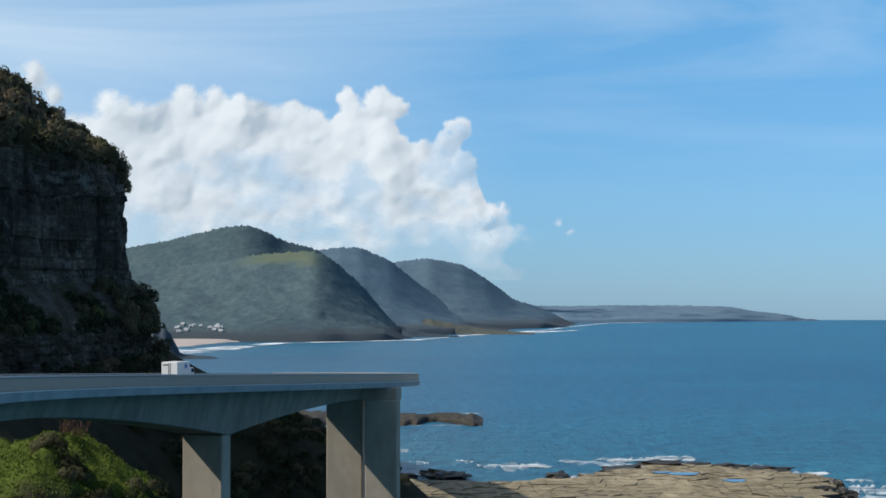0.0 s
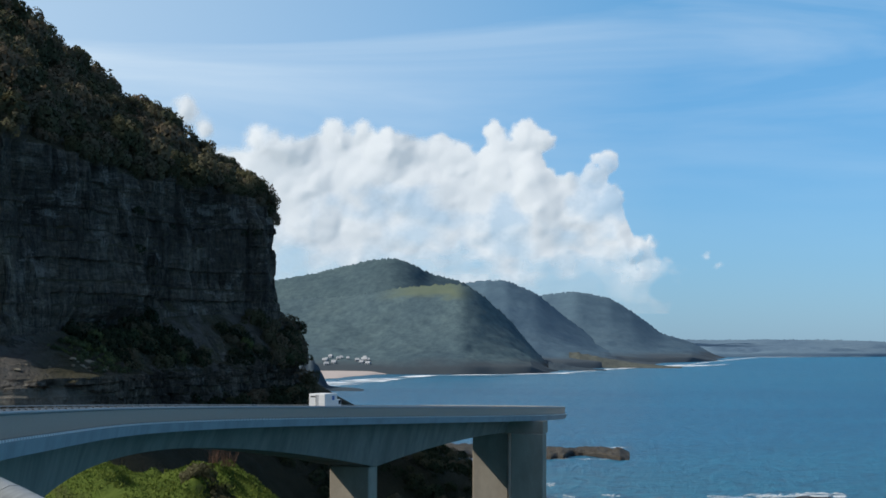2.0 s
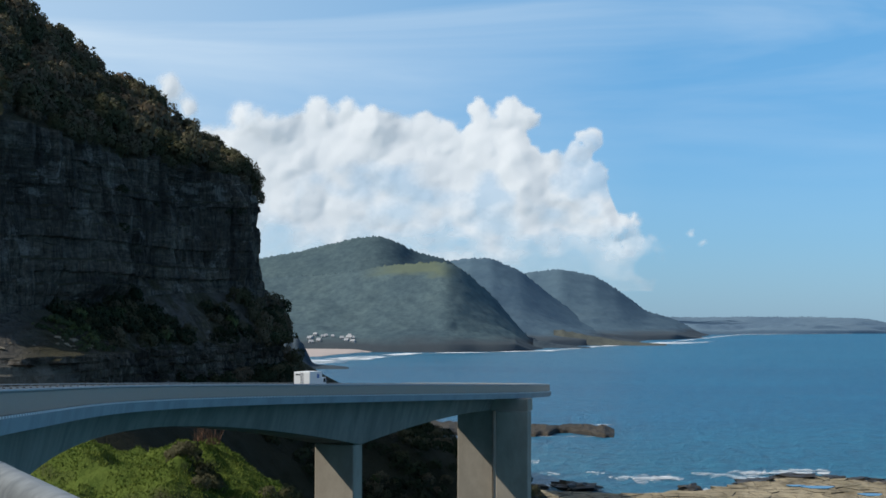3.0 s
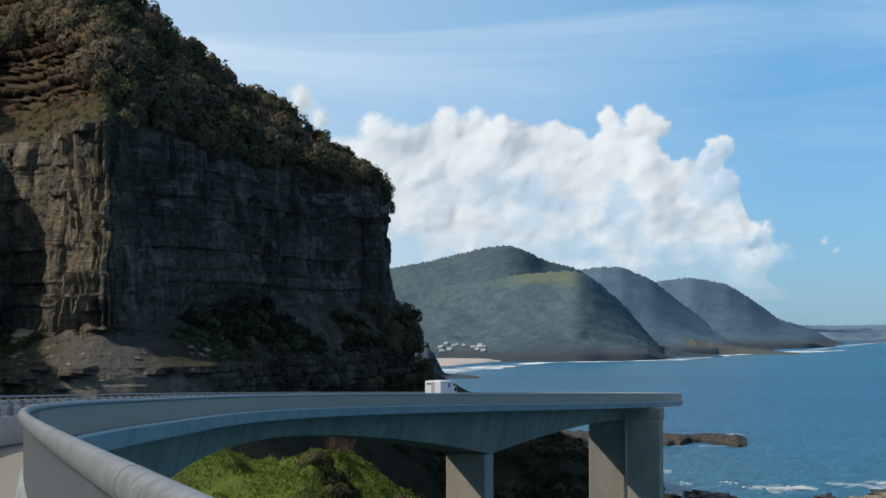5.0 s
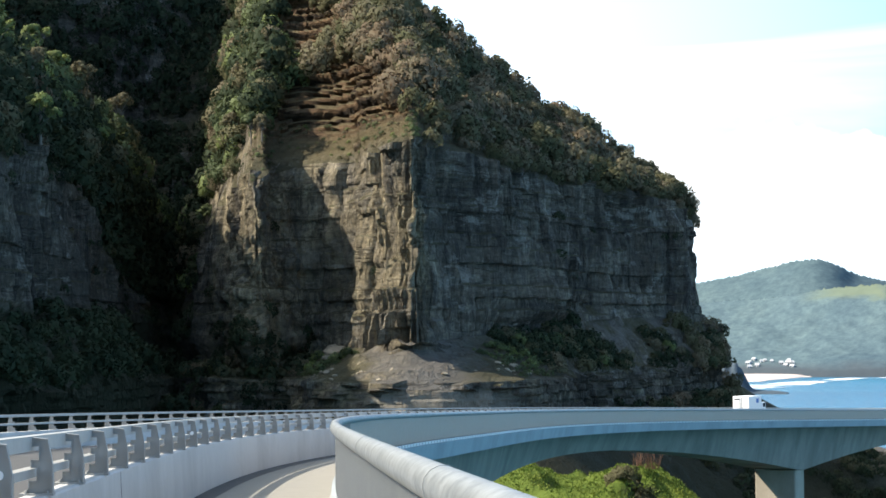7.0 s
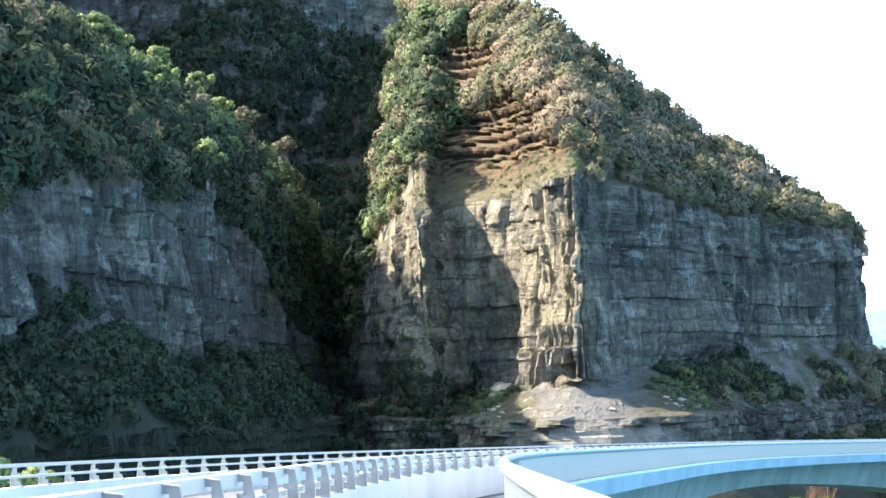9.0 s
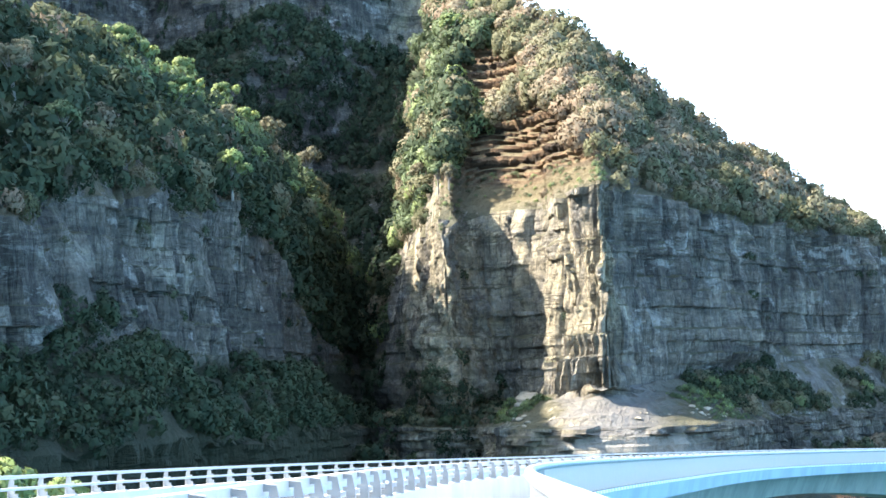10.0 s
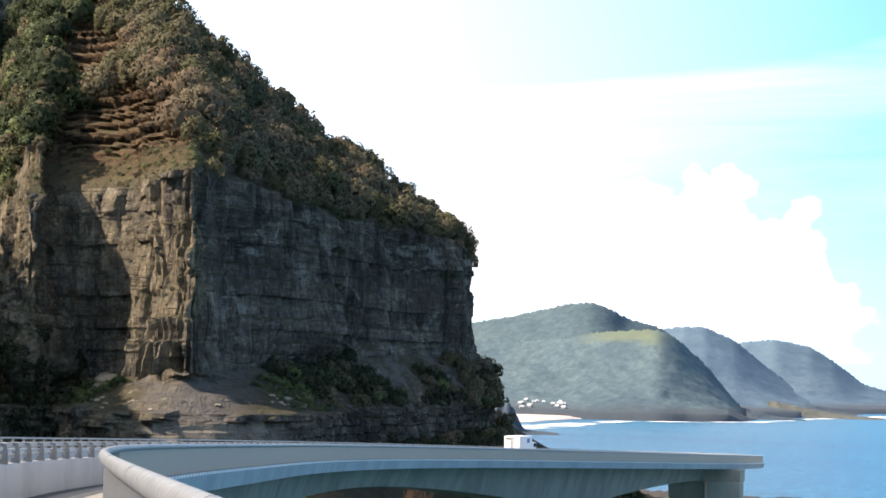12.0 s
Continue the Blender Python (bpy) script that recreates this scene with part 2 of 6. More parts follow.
    beds = k.mix(k.ramp(k.math("ADD", z100, k.math("MULTIPLY", k.noise(0.2, 4), 0.02)), [(0.715, 0.0), (0.735, 1.0)]), tan, beds)
    c = k.mix(high, c, beds)
    # grass and soil where the ground is not steep
    flat = k.ramp(k.math("ADD", k.normal_z(), k.math("MULTIPLY", k.math("SUBTRACT", k.noise(0.35, 5), 0.5), 0.5)), [(0.5, 0.0), (0.66, 1.0)])
    shale = k.ramp(k.normal_z(), [(0.74, 0.0), (0.88, 1.0)])
    flat = k.mix(high, flat, shale)
    soil = k.mix(k.noise(0.25, 5), (0.045, 0.045, 0.022), (0.085, 0.075, 0.04))
    scree = k.math("MULTIPLY", k.ramp(z100, [(0.43, 1.0), (0.45, 0.0)]), k.ramp(way, [(0.15, 0.0), (0.18, 1.0), (0.338, 1.0), (0.348, 0.0)]))
    soil = k.mix(k.math("MULTIPLY", scree, k.math("MAXIMUM", k.ramp(k.noise(0.09, 5, 0.6), [(0.5, 0.0), (0.6, 1.0)]), k.ramp(way, [(0.27, 0.0), (0.30, 1.0)]))), soil, k.mix(k.noise(0.5, 7, 0.7), (0.085, 0.078, 0.07), (0.17, 0.16, 0.145)))
    soil = k.mix(high, soil, k.mix(k.noise(0.4, 5), (0.095, 0.078, 0.04), (0.145, 0.115, 0.062)))
    c = k.mix(k.math("MULTIPLY", flat, 0.8), c, soil)
    # pale rock of the bench, lightened further for the sun it lies in
    bench = k.math("MULTIPLY", k.ramp(z100, [(0.328, 1.0), (0.336, 0.0)]), k.ramp(way, [(0.25, 0.0), (0.27, 1.0), (0.342, 1.0), (0.352, 0.0)]))
    c = k.mix(k.math("MULTIPLY", bench, 0.6), c, k.mix(k.noise(0.7, 6, 0.7), (0.14, 0.125, 0.10), (0.42, 0.385, 0.32)))
    # the overgrown foot of the shore cliffs: dark soil, with its shade painted in
    soil_shade = k.math("MAXIMUM", k.math("MULTIPLY", k.ramp(way, [(0.44, 0.0), (0.47, 1.0)]), k.ramp(z100, [(0.43, 1.0), (0.45, 0.0)])), k.ramp(z100, [(0.27, 1.0), (0.30, 0.0)]))
    c = k.mix(soil_shade, c, k.mix(k.noise(0.4, 5), (0.022, 0.026, 0.014), (0.05, 0.048, 0.03)))
    h = k.math("ADD", k.math("ADD", k.math("MULTIPLY", crack, 0.35), k.math("MULTIPLY", bed, 0.7)), k.math("MULTIPLY", k.noise(1.3, 8, 0.72), 0.55))
    h = k.math("ADD", h, k.math("MULTIPLY", k.noise(1.0, 7, 0.7, (1.4, 1.4, 0.12)), 1.1))
    h = k.math("ADD", h, k.math("MULTIPLY", k.noise(5.0, 6, 0.7), 0.3))
    k.col(c).bump(h, 1.0, 0.8)
    return k.m


def mat_leaf(name, stops, spec=0.2, toned=True):
    """Leaves: each plant has a tone of its own, each leaf strays a little from it."""
    k = Mat(name, 0.7, 0, spec)
    if toned:
        n = k.t.nodes.new("ShaderNodeAttribute")
        n.attribute_name = "plant_tone"
        f = k.math("ADD", k.math("MULTIPLY", n.outputs["Fac"], 0.78), k.math("MULTIPLY", k.island(), 0.22))
        c = k.ramp(f, stops)
    else:
        c = k.ramp(k.island(), stops)
        c = k.mix(0.6, c, k.ramp(k.noise(0.22, 3), [(0.36, stops[0][1]), (0.66, stops[-1][1])]))
    k.col(c)
    # thin leaves let some light through
    tr, mx = k.t.nodes.new("ShaderNodeBsdfTranslucent"), k.t.nodes.new("ShaderNodeMixShader")
    mx.inputs[0].default_value = 0.3
    k.t.links.new(c, tr.inputs["Color"])
    k.t.links.new(k.b.outputs[0], mx.inputs[1])
    k.t.links.new(tr.outputs[0], mx.inputs[2])
    k.t.links.new(mx.outputs[0], k.t.nodes["Material Output"].inputs["Surface"])
    return k.m


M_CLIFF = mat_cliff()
M_SCRUB = mat_leaf("coastal scrub leaves", [(0.0, (0.048, 0.054, 0.028)), (0.25, (0.086, 0.086, 0.045)), (0.5, (0.118, 0.112, 0.066)), (0.75, (0.145, 0.122, 0.082)), (1.0, (0.150, 0.105, 0.07))], 0.06)
M_GREEN = mat_leaf("green leaves", [(0.0, (0.038, 0.058, 0.024)), (0.35, (0.075, 0.098, 0.045)), (0.7, (0.11, 0.14, 0.055)), (1.0, (0.17, 0.21, 0.06))])
# shaded copy of the green leaves: the hillside's shade is in the colour
M_HILLSIDE = mat_leaf("shade-darkened hillside leaves", [(0.0, (0.020, 0.030, 0.018)), (0.5, (0.032, 0.045, 0.024)), (0.85, (0.048, 0.060, 0.032)), (1.0, (0.062, 0.066, 0.042))], 0.06)
M_GRASS = mat_leaf("grass blades", [(0.0, (0.034, 0.072, 0.012)), (0.55, (0.11, 0.18, 0.025)), (1.0, (0.24, 0.275, 0.055))], toned=False)


def mat_bark():
    k = Mat("pale bark", 0.9)
    k.col(k.mix(k.noise(3, 5, 0.6, (1, 1, 0.3)), (0.09, 0.078, 0.062), (0.22, 0.20, 0.17)))
    return k.m


M_BARK = mat_bark()


def mat_sea():
    k = Mat("sea water", 0.3, 0, 0.10)
    big = k.noise(0.0016, 4, 0.55, (1, 2.5, 1))
    c = k.ramp(big, [(0.35, (0.0085, 0.092, 0.180)), (0.65, (0.0115, 0.124, 0.222))])
    y = k.xyz()[1]
    shore = k.ramp(k.math("DIVIDE", y, 4000.0), [(0.28, 0.0), (0.48, 1.0)])
    c = k.mix(k.math("MULTIPLY", shore, 0.3), c, (0.024, 0.145, 0.215))
    near = k.ramp(k.math("ADD", k.math("DIVIDE", y, 1000.0), k.math("MULTIPLY", k.noise(0.01, 4), 0.3)), [(0.55, 1.0), (0.95, 0.0)])
    c = k.mix(k.math("MULTIPLY", near, 0.6), c, (0.019, 0.130, 0.165))
    # short chop on a longer swell
    chop = k.noise(0.11, 6, 0.7, (1.6, 0.8, 1))
    fleck = k.ramp(chop, [(0.36, (0.48, 0.52, 0.60)), (0.5, (1.0, 1.0, 1.0)), (0.66, (1.42, 1.38, 1.3))])
    c = k.mix(1.0, c, fleck, "MULTIPLY")
    gust = k.ramp(k.noise(0.012, 5, 0.6, (0.5, 1, 1)), [(0.38, (0.86, 0.87, 0.9)), (0.62, (1.1, 1.1, 1.08))])
    c = k.mix(1.0, c, gust, "MULTIPLY")
    h = k.math("ADD", k.math("MULTIPLY", chop, 1.2), k.math("MULTIPLY", k.noise(0.5, 4), 0.3))
    k.col(c).bump(h, 1.0, 2.6)
    return k.m


def mat_hill(name, a, b, c3, scale=0.012, brow=0, foot=True, grain=0.10, contrast=1.0):
    """Forest seen from kilometres away: soft clumps, little relief, air haze mixed into the colours."""
    k = Mat(name, 0.95, 0, 0.05)
    c = k.ramp(k.noise(scale, 8, 0.68, (1, 0.3, 1)), [(0.22, a), (0.5, b), (0.8, c3)])
    patch = k.ramp(k.noise(0.0028, 4), [(0.34, (0.86, 0.89, 0.93)), (0.68, (1.08, 1.07, 1.04))])
    c = k.mix(1.0, c, patch, "MULTIPLY")
    ravine = k.ramp(k.noise(0.0075, 5, 0.6, (1, 0.4, 0.5)), [(0.36, (0.84, 0.86, 0.90)), (0.54, (1.0, 1.0, 1.0))])
    c = k.mix(1.0, c, ravine, "MULTIPLY")
    crowns = k.ramp(k.noise(grain, 6, 0.75, (1, 0.45, 1)), [(0.34, tuple(1 - contrast * v for v in (0.28, 0.26, 0.22))), (0.66, tuple(1 + contrast * v for v in (0.22, 0.20, 0.14)))])
    c = k.mix(1.0, c, crowns, "MULTIPLY")
    xyz = k.xyz()
    if brow:
        way = k.math("DIVIDE", k.math("MULTIPLY", xyz[0], -1.0), xyz[1])
        here = k.ramp(k.math("ADD", way, k.math("MULTIPLY", k.math("SUBTRACT", k.noise(0.006, 5), 0.5), 0.04)), [(0.056, 0.0), (0.066, 1.0), (0.088, 0.9), (0.112, 0.0)])
        grass = k.ramp(k.math("ADD", k.math("DIVIDE", xyz[2], brow), k.math("MULTIPLY", k.math("SUBTRACT", k.noise(0.006, 6), 0.5), 0.75)), [(0.92, 0.0), (1.06, 0.9)])
        c = k.mix(k.math("MULTIPLY", grass, here), c, k.mix(k.noise(0.02, 6), (0.102, 0.128, 0.09), (0.132, 0.155, 0.102)))
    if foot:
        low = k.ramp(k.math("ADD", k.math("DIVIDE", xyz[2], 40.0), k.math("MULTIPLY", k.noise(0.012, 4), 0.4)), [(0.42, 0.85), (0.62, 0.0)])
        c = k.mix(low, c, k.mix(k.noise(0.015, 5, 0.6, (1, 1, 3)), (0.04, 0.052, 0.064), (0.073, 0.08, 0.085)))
    k.col(c).bump(k.noise(0.03, 4, 0.6, (1, 0.5, 1)), 0.15, 3.0)
    return k.m


M_SEA = mat_sea()
# paler and bluer with distance: the haze is in these base colours
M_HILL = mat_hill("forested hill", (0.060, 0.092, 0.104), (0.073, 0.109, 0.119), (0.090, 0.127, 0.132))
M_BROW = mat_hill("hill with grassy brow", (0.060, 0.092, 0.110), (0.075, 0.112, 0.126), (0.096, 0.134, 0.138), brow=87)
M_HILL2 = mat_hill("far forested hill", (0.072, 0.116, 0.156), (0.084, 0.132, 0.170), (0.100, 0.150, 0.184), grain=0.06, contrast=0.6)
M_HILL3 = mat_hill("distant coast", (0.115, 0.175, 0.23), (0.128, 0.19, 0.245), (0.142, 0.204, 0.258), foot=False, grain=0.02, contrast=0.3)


def mat_rockshelf():
    k = Mat("rock shelf", 0.85, 0, 0.3)
    c = k.ramp(k.noise(0.12, 8, 0.72, (1, 0.35, 1)), [(0.34, (0.10, 0.08, 0.045)), (0.46, (0.265, 0.215, 0.13)), (0.62, (0.43, 0.355, 0.225))])
    c = k.mix(1.0, c, k.ramp(k.rand(), [(0.0, (0.84, 0.84, 0.86)), (1.0, (1.12, 1.11, 1.08))]), "MULTIPLY")
    split = k.ramp(k.math("ABSOLUTE", k.math("SUBTRACT", k.noise(0.28, 5, 0.6, (1, 0.4, 1)), 0.5)), [(0.0, 1.0), (0.02, 0.0)])
    c = k.mix(k.math("MULTIPLY", split, 0.6), c, (0.04, 0.033, 0.022))
    algae = k.ramp(k.noise(0.035, 6, 0.6, (1, 0.5, 1)), [(0.52, 0.0), (0.62, 1.0)])
    c = k.mix(k.math("MULTIPLY", algae, 0.35), c, (0.12, 0.115, 0.05))
    z = k.xyz()[2]
    wet = k.ramp(k.math("ADD", z, k.math("MULTIPLY", k.noise(0.2, 4), 0.6)), [(0.35, 1.0), (0.85, 0.0)])
    c = k.mix(wet, c, (0.035, 0.03, 0.022))
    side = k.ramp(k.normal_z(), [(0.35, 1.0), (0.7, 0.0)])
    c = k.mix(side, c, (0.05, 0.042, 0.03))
    k.col(c).bump(k.noise(1.2, 7, 0.7), 0.8, 0.25)
    return k.m


M_SHELF = mat_rockshelf()


def plain(name, c, rough=0.7, metal=0.0):
    k = Mat(name, rough, metal)
    k.col(k.mix(k.noise(4, 5), tuple(v * 0.86 for v in c), c))
    return k.m

# ---------------------------------------------------------------- building helpers


def mesh_ob(name, verts, faces, material, smooth=False):
    me = bpy.data.meshes.new(name)
    me.from_pydata(verts, [], faces)
    me.materials.append(material)
    if smooth:
        me.polygons.foreach_set("use_smooth", [True] * len(me.polygons))
    me.update()
    return new(name, me)


def part(name, bm, material, parent, label=""):
    """Links a bmesh, or (verts, faces), as one mesh object under a thing or a part."""
    if isinstance(bm, tuple):
        ob = mesh_ob(name, bm[0], bm[1], material)
    else:
        me = bpy.data.meshes.new(name)
        bm.to_mesh(me)
        bm.free()
        me.materials.append(material)
        ob = new(name, me)
    ob.parent = parent
    if label:
        ob["label"] = label
    return ob


def thing(name, label, category, at=(0, 0, 0), group="", kind=""):
    ob = new(name)
    ob.location = at
    return tagged(ob, label, category, group, kind)


def box_bm(sx, sy, sz, at=(0, 0, 0), bevel=0.0, m=None):
    bm = bmesh.new()
    bmesh.ops.create_cube(bm, size=1, matrix=(m or Matrix()) @ Matrix.Translation(at) @ Matrix.Diagonal((sx, sy, sz, 1)))
    if bevel:
        bmesh.ops.bevel(bm, geom=bm.edges[:], offset=bevel, segments=1, affect="EDGES")
    return bm


# the line of the ocean-side handrail: headings in degrees to the right, every 40 m along it
HEADINGS = ((-40, -21.6), (0, -21.6), (40, -20.4), (80, -8.0), (120, -9.53), (160, 0.03), (200, 12.4), (240, 16.27), (280, 12.37), (330, 0.56), (420, -11.4), (600, -30))
S0 = -40
_s = np.arange(S0, 560, 1.0)
_h = np.interp(_s, *zip(*HEADINGS))
_h = np.convolve(np.pad(_h, 20, mode="edge"), np.ones(41) / 41, "valid")
_x = np.cumsum(np.sin(np.radians(_h)))
_y = np.cumsum(np.cos(np.radians(_h)))
_i0 = int(-S0)
_x, _y = _x - _x[_i0] - 0.36, _y - _y[_i0] + 3.08
SLOPE = 0.0335
DECK0 = EYE[2] - 1.62


def along(s):
    """Place of the handrail line at s, and the unit vector to its left."""
    x, y, h = np.interp(s, _s, _x), np.interp(s, _s, _y), radians(np.interp(s, _s, _h))
    return x, y, -math.cos(h), math.sin(h), h


def deck(s, off, up):
    x, y, lx, ly, _ = along(s)
    return (x + lx * off, y + ly * off, DECK0 - SLOPE * s + up)


def sweep(section, s0, s1, step, closed=True, vary=None):
    """A strip of the given cross-section (offset to the left, height over the deck) along the bridge."""
    n = max(2, int(round((s1 - s0) / step)) + 1)
    verts, faces, k = [], [], len(section or vary(s0))
    for i in range(n):
        s = s0 + (s1 - s0) * i / (n - 1)
        for o, u in (vary(s) if vary else section):
            verts.append(deck(s, o, u))
    for i in range(n - 1):
        for j in range(k if closed else k - 1):
            a, b = i * k + j, i * k + (j + 1) % k
            faces.append((a, b, b + k, a + k))
    if closed:
        faces += [tuple(range(k))[::-1], tuple(range((n - 1) * k, n * k))]
    return verts, faces


# ---------------------------------------------------------------- sea
def grid_sheet(name, x0, x1, y0, y1, nx, ny, height, material, smooth=True):
    xs, ys = np.linspace(x0, x1, nx), np.linspace(y0, y1, ny)
    verts = [(x, y, height(x, y)) for y in ys for x in xs]
    faces = [(j * nx + i, j * nx + i + 1, (j + 1) * nx + i + 1, (j + 1) * nx + i) for j in range(ny - 1) for i in range(nx - 1)]
    return mesh_ob(name, verts, faces, material, smooth)


sea_v, sea_f = [], []
for j in range(41):
    r = 10 * (4960 / 10) ** (j / 40)
    for i in range(96):
        a = 2 * math.pi * i / 96
        sea_v.append((r * math.sin(a), r * math.cos(a), 0.0))
sea_f = [(j * 96 + i, j * 96 + (i + 1) % 96, (j + 1) * 96 + (i + 1) % 96, (j + 1) * 96 + i) for j in range(40) for i in range(96)]
sea_f.append(tuple(range(96))[::-1])
sea = mesh_ob("water", sea_v, sea_f, M_SEA, True)
tagged(sea, "deep blue open sea with small waves", "sea", kind="structure")

# ---------------------------------------------------------------- bridge
bridge = thing("bridge", "curved grey concrete girder bridge on tall piers over the shore", "bridge", kind="structure")
END = 520
part("deck_slab", sweep([(-0.15, -0.39), (3.12, -0.39), (3.14, -0.01), (13.2, -0.01), (13.2, -0.35), (10.0, -0.55), (9.9, -0.6), (3.7, -0.6), (3.6, -0.55), (-0.15, -0.5)], S0, END, 2), M_CONC, bridge)
part("walkway_surface", sweep([(0.12, -0.385), (3.05, -0.385), (3.05, -0.36), (0.12, -0.36)], S0, END, 2), M_PATH, bridge, "pale sandy concrete footpath")
# dark strip that paints the shadow of the barrier on the path
part("barrier_shade", sweep([(2.62, -0.359), (3.07, -0.359), (3.07, -0.354), (2.62, -0.354)], S0, END, 2), M_ASPHALT, bridge, "dark strip along the footpath, painted for the barrier shadow")
part("road_surface", sweep([(3.5, 0.0), (12.6, 0.0), (12.6, 0.04), (3.5, 0.04)], S0, END, 2), M_ASPHALT, bridge, "grey asphalt roadway")
part("edge_fascia", sweep([(-0.28, 0.0), (-0.14, 0.02), (0.1, 0.02), (0.1, -0.3), (0.3, -0.62), (0.1, -0.74), (-0.12, -0.72)], S0, END, 2), M_FASCIA, bridge, "smooth pale concrete edge beam")
PIERS = (-12.0, 110.0, 232.0)
LAST = 288.0


def depth(s):
    if s >= LAST:
        return 1.9
    d = min(abs(s - p) for p in PIERS)
    span = 61.0 if s < 232 else 56.0
    return 1.95 + 3.4 * max(0.0, 1 - d / span) ** 1.9


def girder(s):
    d = depth(s)
    return [(3.0, -0.5), (10.6, -0.5), (9.6, -0.55 - d), (3.9, -0.55 - d)]


part("girder", sweep(None, S0, LAST + 3, 1.5, True, girder), M_GIRDER, bridge, "haunched concrete box girder with dark stains")
part("girder", sweep(None, LAST + 3.2, END, 3, True, girder), M_GIRDER, bridge)
for s in PIERS:
    x, y, lx, ly, h = along(s)
    top = DECK0 - SLOPE * s - 0.55 - depth(s) + 0.1
    m = pose(x + lx * 6.7, y + ly * 6.7, 0, 0, 0, -math.degrees(h))
    part("pier", box_bm(5.0, 2.8, top + 3, (0, 0, (top - 3) / 2), 0.12, m), M_CONC, bridge, "tall square concrete pier")
top = DECK0 - SLOPE * LAST - 0.5 - 1.9
for az, d, w in ((2.84, 286.0, 5.3), (1.77, 283.0, 4.7)):
    m = pose(-d * math.sin(radians(az)), d * math.cos(radians(az)), 0, 0, 0, -10)
    part("pier", box_bm(w, 2.6, top + 2.9, (0, 0, (top - 3.1) / 2), 0.12, m), M_CONC, bridge, "tall concrete end pier leaf")
m = pose(-285 * math.sin(radians(2.0)), 285 * math.cos(radians(2.0)), top + 0.75, 0, 0, -10)
part("crosshead", box_bm(7.2, 3.6, 1.75, (0, 0, 0), 0.03, m), M_CONC, bridge)

# ocean-side handrail
fence = thing("handrail", "thick grey tubular handrail over stainless mesh panels along the footpath edge", "handrail", kind="structure")
R = 0.1
ring = [(0.03 + R * math.cos(a), 1.2 + R * math.sin(a)) for a in np.linspace(0, 2 * math.pi, 15)[:-1]]
tube = part("tube", sweep(ring, S0, 130, 1.0), M_PIPE, fence, "thick galvanised tube")
tube.data.polygons.foreach_set("use_smooth", [len(p.vertices) == 4 for p in tube.data.polygons])
part("tube", sweep(ring[::2], 130, END, 2.0), M_PIPE, fence)
PANEL = [(0.0, -0.1), (0.012, -0.1), (0.012, 1.12), (0.0, 1.12)]
part("mesh_panel", sweep(PANEL, S0, 50, 1.0), M_OPEN, fence, "open stainless wire mesh screen")
part("mesh_panel", sweep(PANEL, 50, END, 2.0), M_MESH, fence, "stainless wire mesh screen")
part("bottom_rail", sweep([(0.11, -0.36), (0.16, -0.36), (0.16, -0.29), (0.11, -0.29)], S0, END, 2.0), M_POST, fence)

# ---------------------------------------------------------------- headland and cliffs
# plan of the cliff foot, from the near hillside to the far side of the headland: bearing to the left, distance, height of the
# foot and of the brow, then the bearing, distance and height of the ridge behind
SHORE = (
    (75, 120, 44, 56, 76, 156, 78), (48, 138, 44, 57, 49, 176, 78), (36, 168, 44, 58, 37, 222, 82), (31, 206, 44, 60, 33, 262, 88),
    (28.6, 236, 43, 61, 30.6, 285, 85), (27.3, 262, 41, 60, 28.9, 300, 82.5), (26.4, 285, 39, 56, 27.4, 318, 78.5), (25.5, 318, 36, 50, 26.0, 348, 74), (24.9, 345, 36, 44, 25.1, 385, 65), (24.3, 356, 36, 43, 24.2, 415, 68),
    (23.8, 336, 35, 52, 22.9, 425, 106), (23.5, 320, 35, 60, 22.2, 425, 126), (23.0, 300, 35, 64, 21.8, 402, 124), (22.6, 287, 36, 65, 21.6, 390, 121), (22.2, 282, 36, 63.5, 21.4, 386, 120), (21.85, 283, 36, 63, 21.2, 381, 118), (21.5, 289, 36, 64, 21.0, 378, 117), (21.1, 294, 36, 66, 20.8, 374, 115), (20.7, 295, 36, 67, 20.6, 370, 113),
    (20.2, 293, 37, 67, 20.2, 362, 110.5), (19.7, 288, 38, 67, 19.8, 354, 108), (19.35, 279, 38.5, 67, 19.5, 350, 105), (18.5, 269.5, 39, 67, 18.9, 345, 103.5), (17.9, 263.5, 39.5, 67, 18.2, 342, 101), (17.5, 261.5, 39.5, 67, 17.9, 340, 99.3),
    (17.1, 263.5, 39.5, 67, 17.5, 340, 98), (16.5, 269, 39.8, 66.8, 16.8, 343, 94.2), (15.8, 277, 40, 66.5, 16.0, 346, 90.3), (14, 297, 41.5, 66, 14.3, 355, 82.8),
    (12, 318, 43, 65, 12.4, 362, 76.3), (10.4, 338, 43.5, 64, 10.8, 366, 68.8), (9.08, 354, 42, 62.5, 9.45, 371, 61.8), (9.7, 378, 38, 54, 10.4, 386, 58),
    (12, 410, 34, 44, 13, 410, 56), (16, 470, 30, 44, 17, 470, 70), (22, 580, 30, 50, 24, 550, 100))


def smooth_table(table, n):
    a = np.array(table, float)
    k = np.arange(len(a))
    t = np.linspace(0, len(a) - 1, n)
    out = np.empty((n, a.shape[1]))
    for c in range(a.shape[1]):
        m = np.gradient(a[:, c])
        i = np.clip(t.astype(int), 0, len(a) - 2)
        f = t - i
        p0, p1, m0, m1 = a[i, c], a[i + 1, c], m[i], m[i + 1]
        out[:, c] = (2 * f ** 3 - 3 * f ** 2 + 1) * p0 + (f ** 3 - 2 * f ** 2 + f) * m0 + (-2 * f ** 3 + 3 * f ** 2) * p1 + (f ** 3 - f ** 2) * m1
    return out


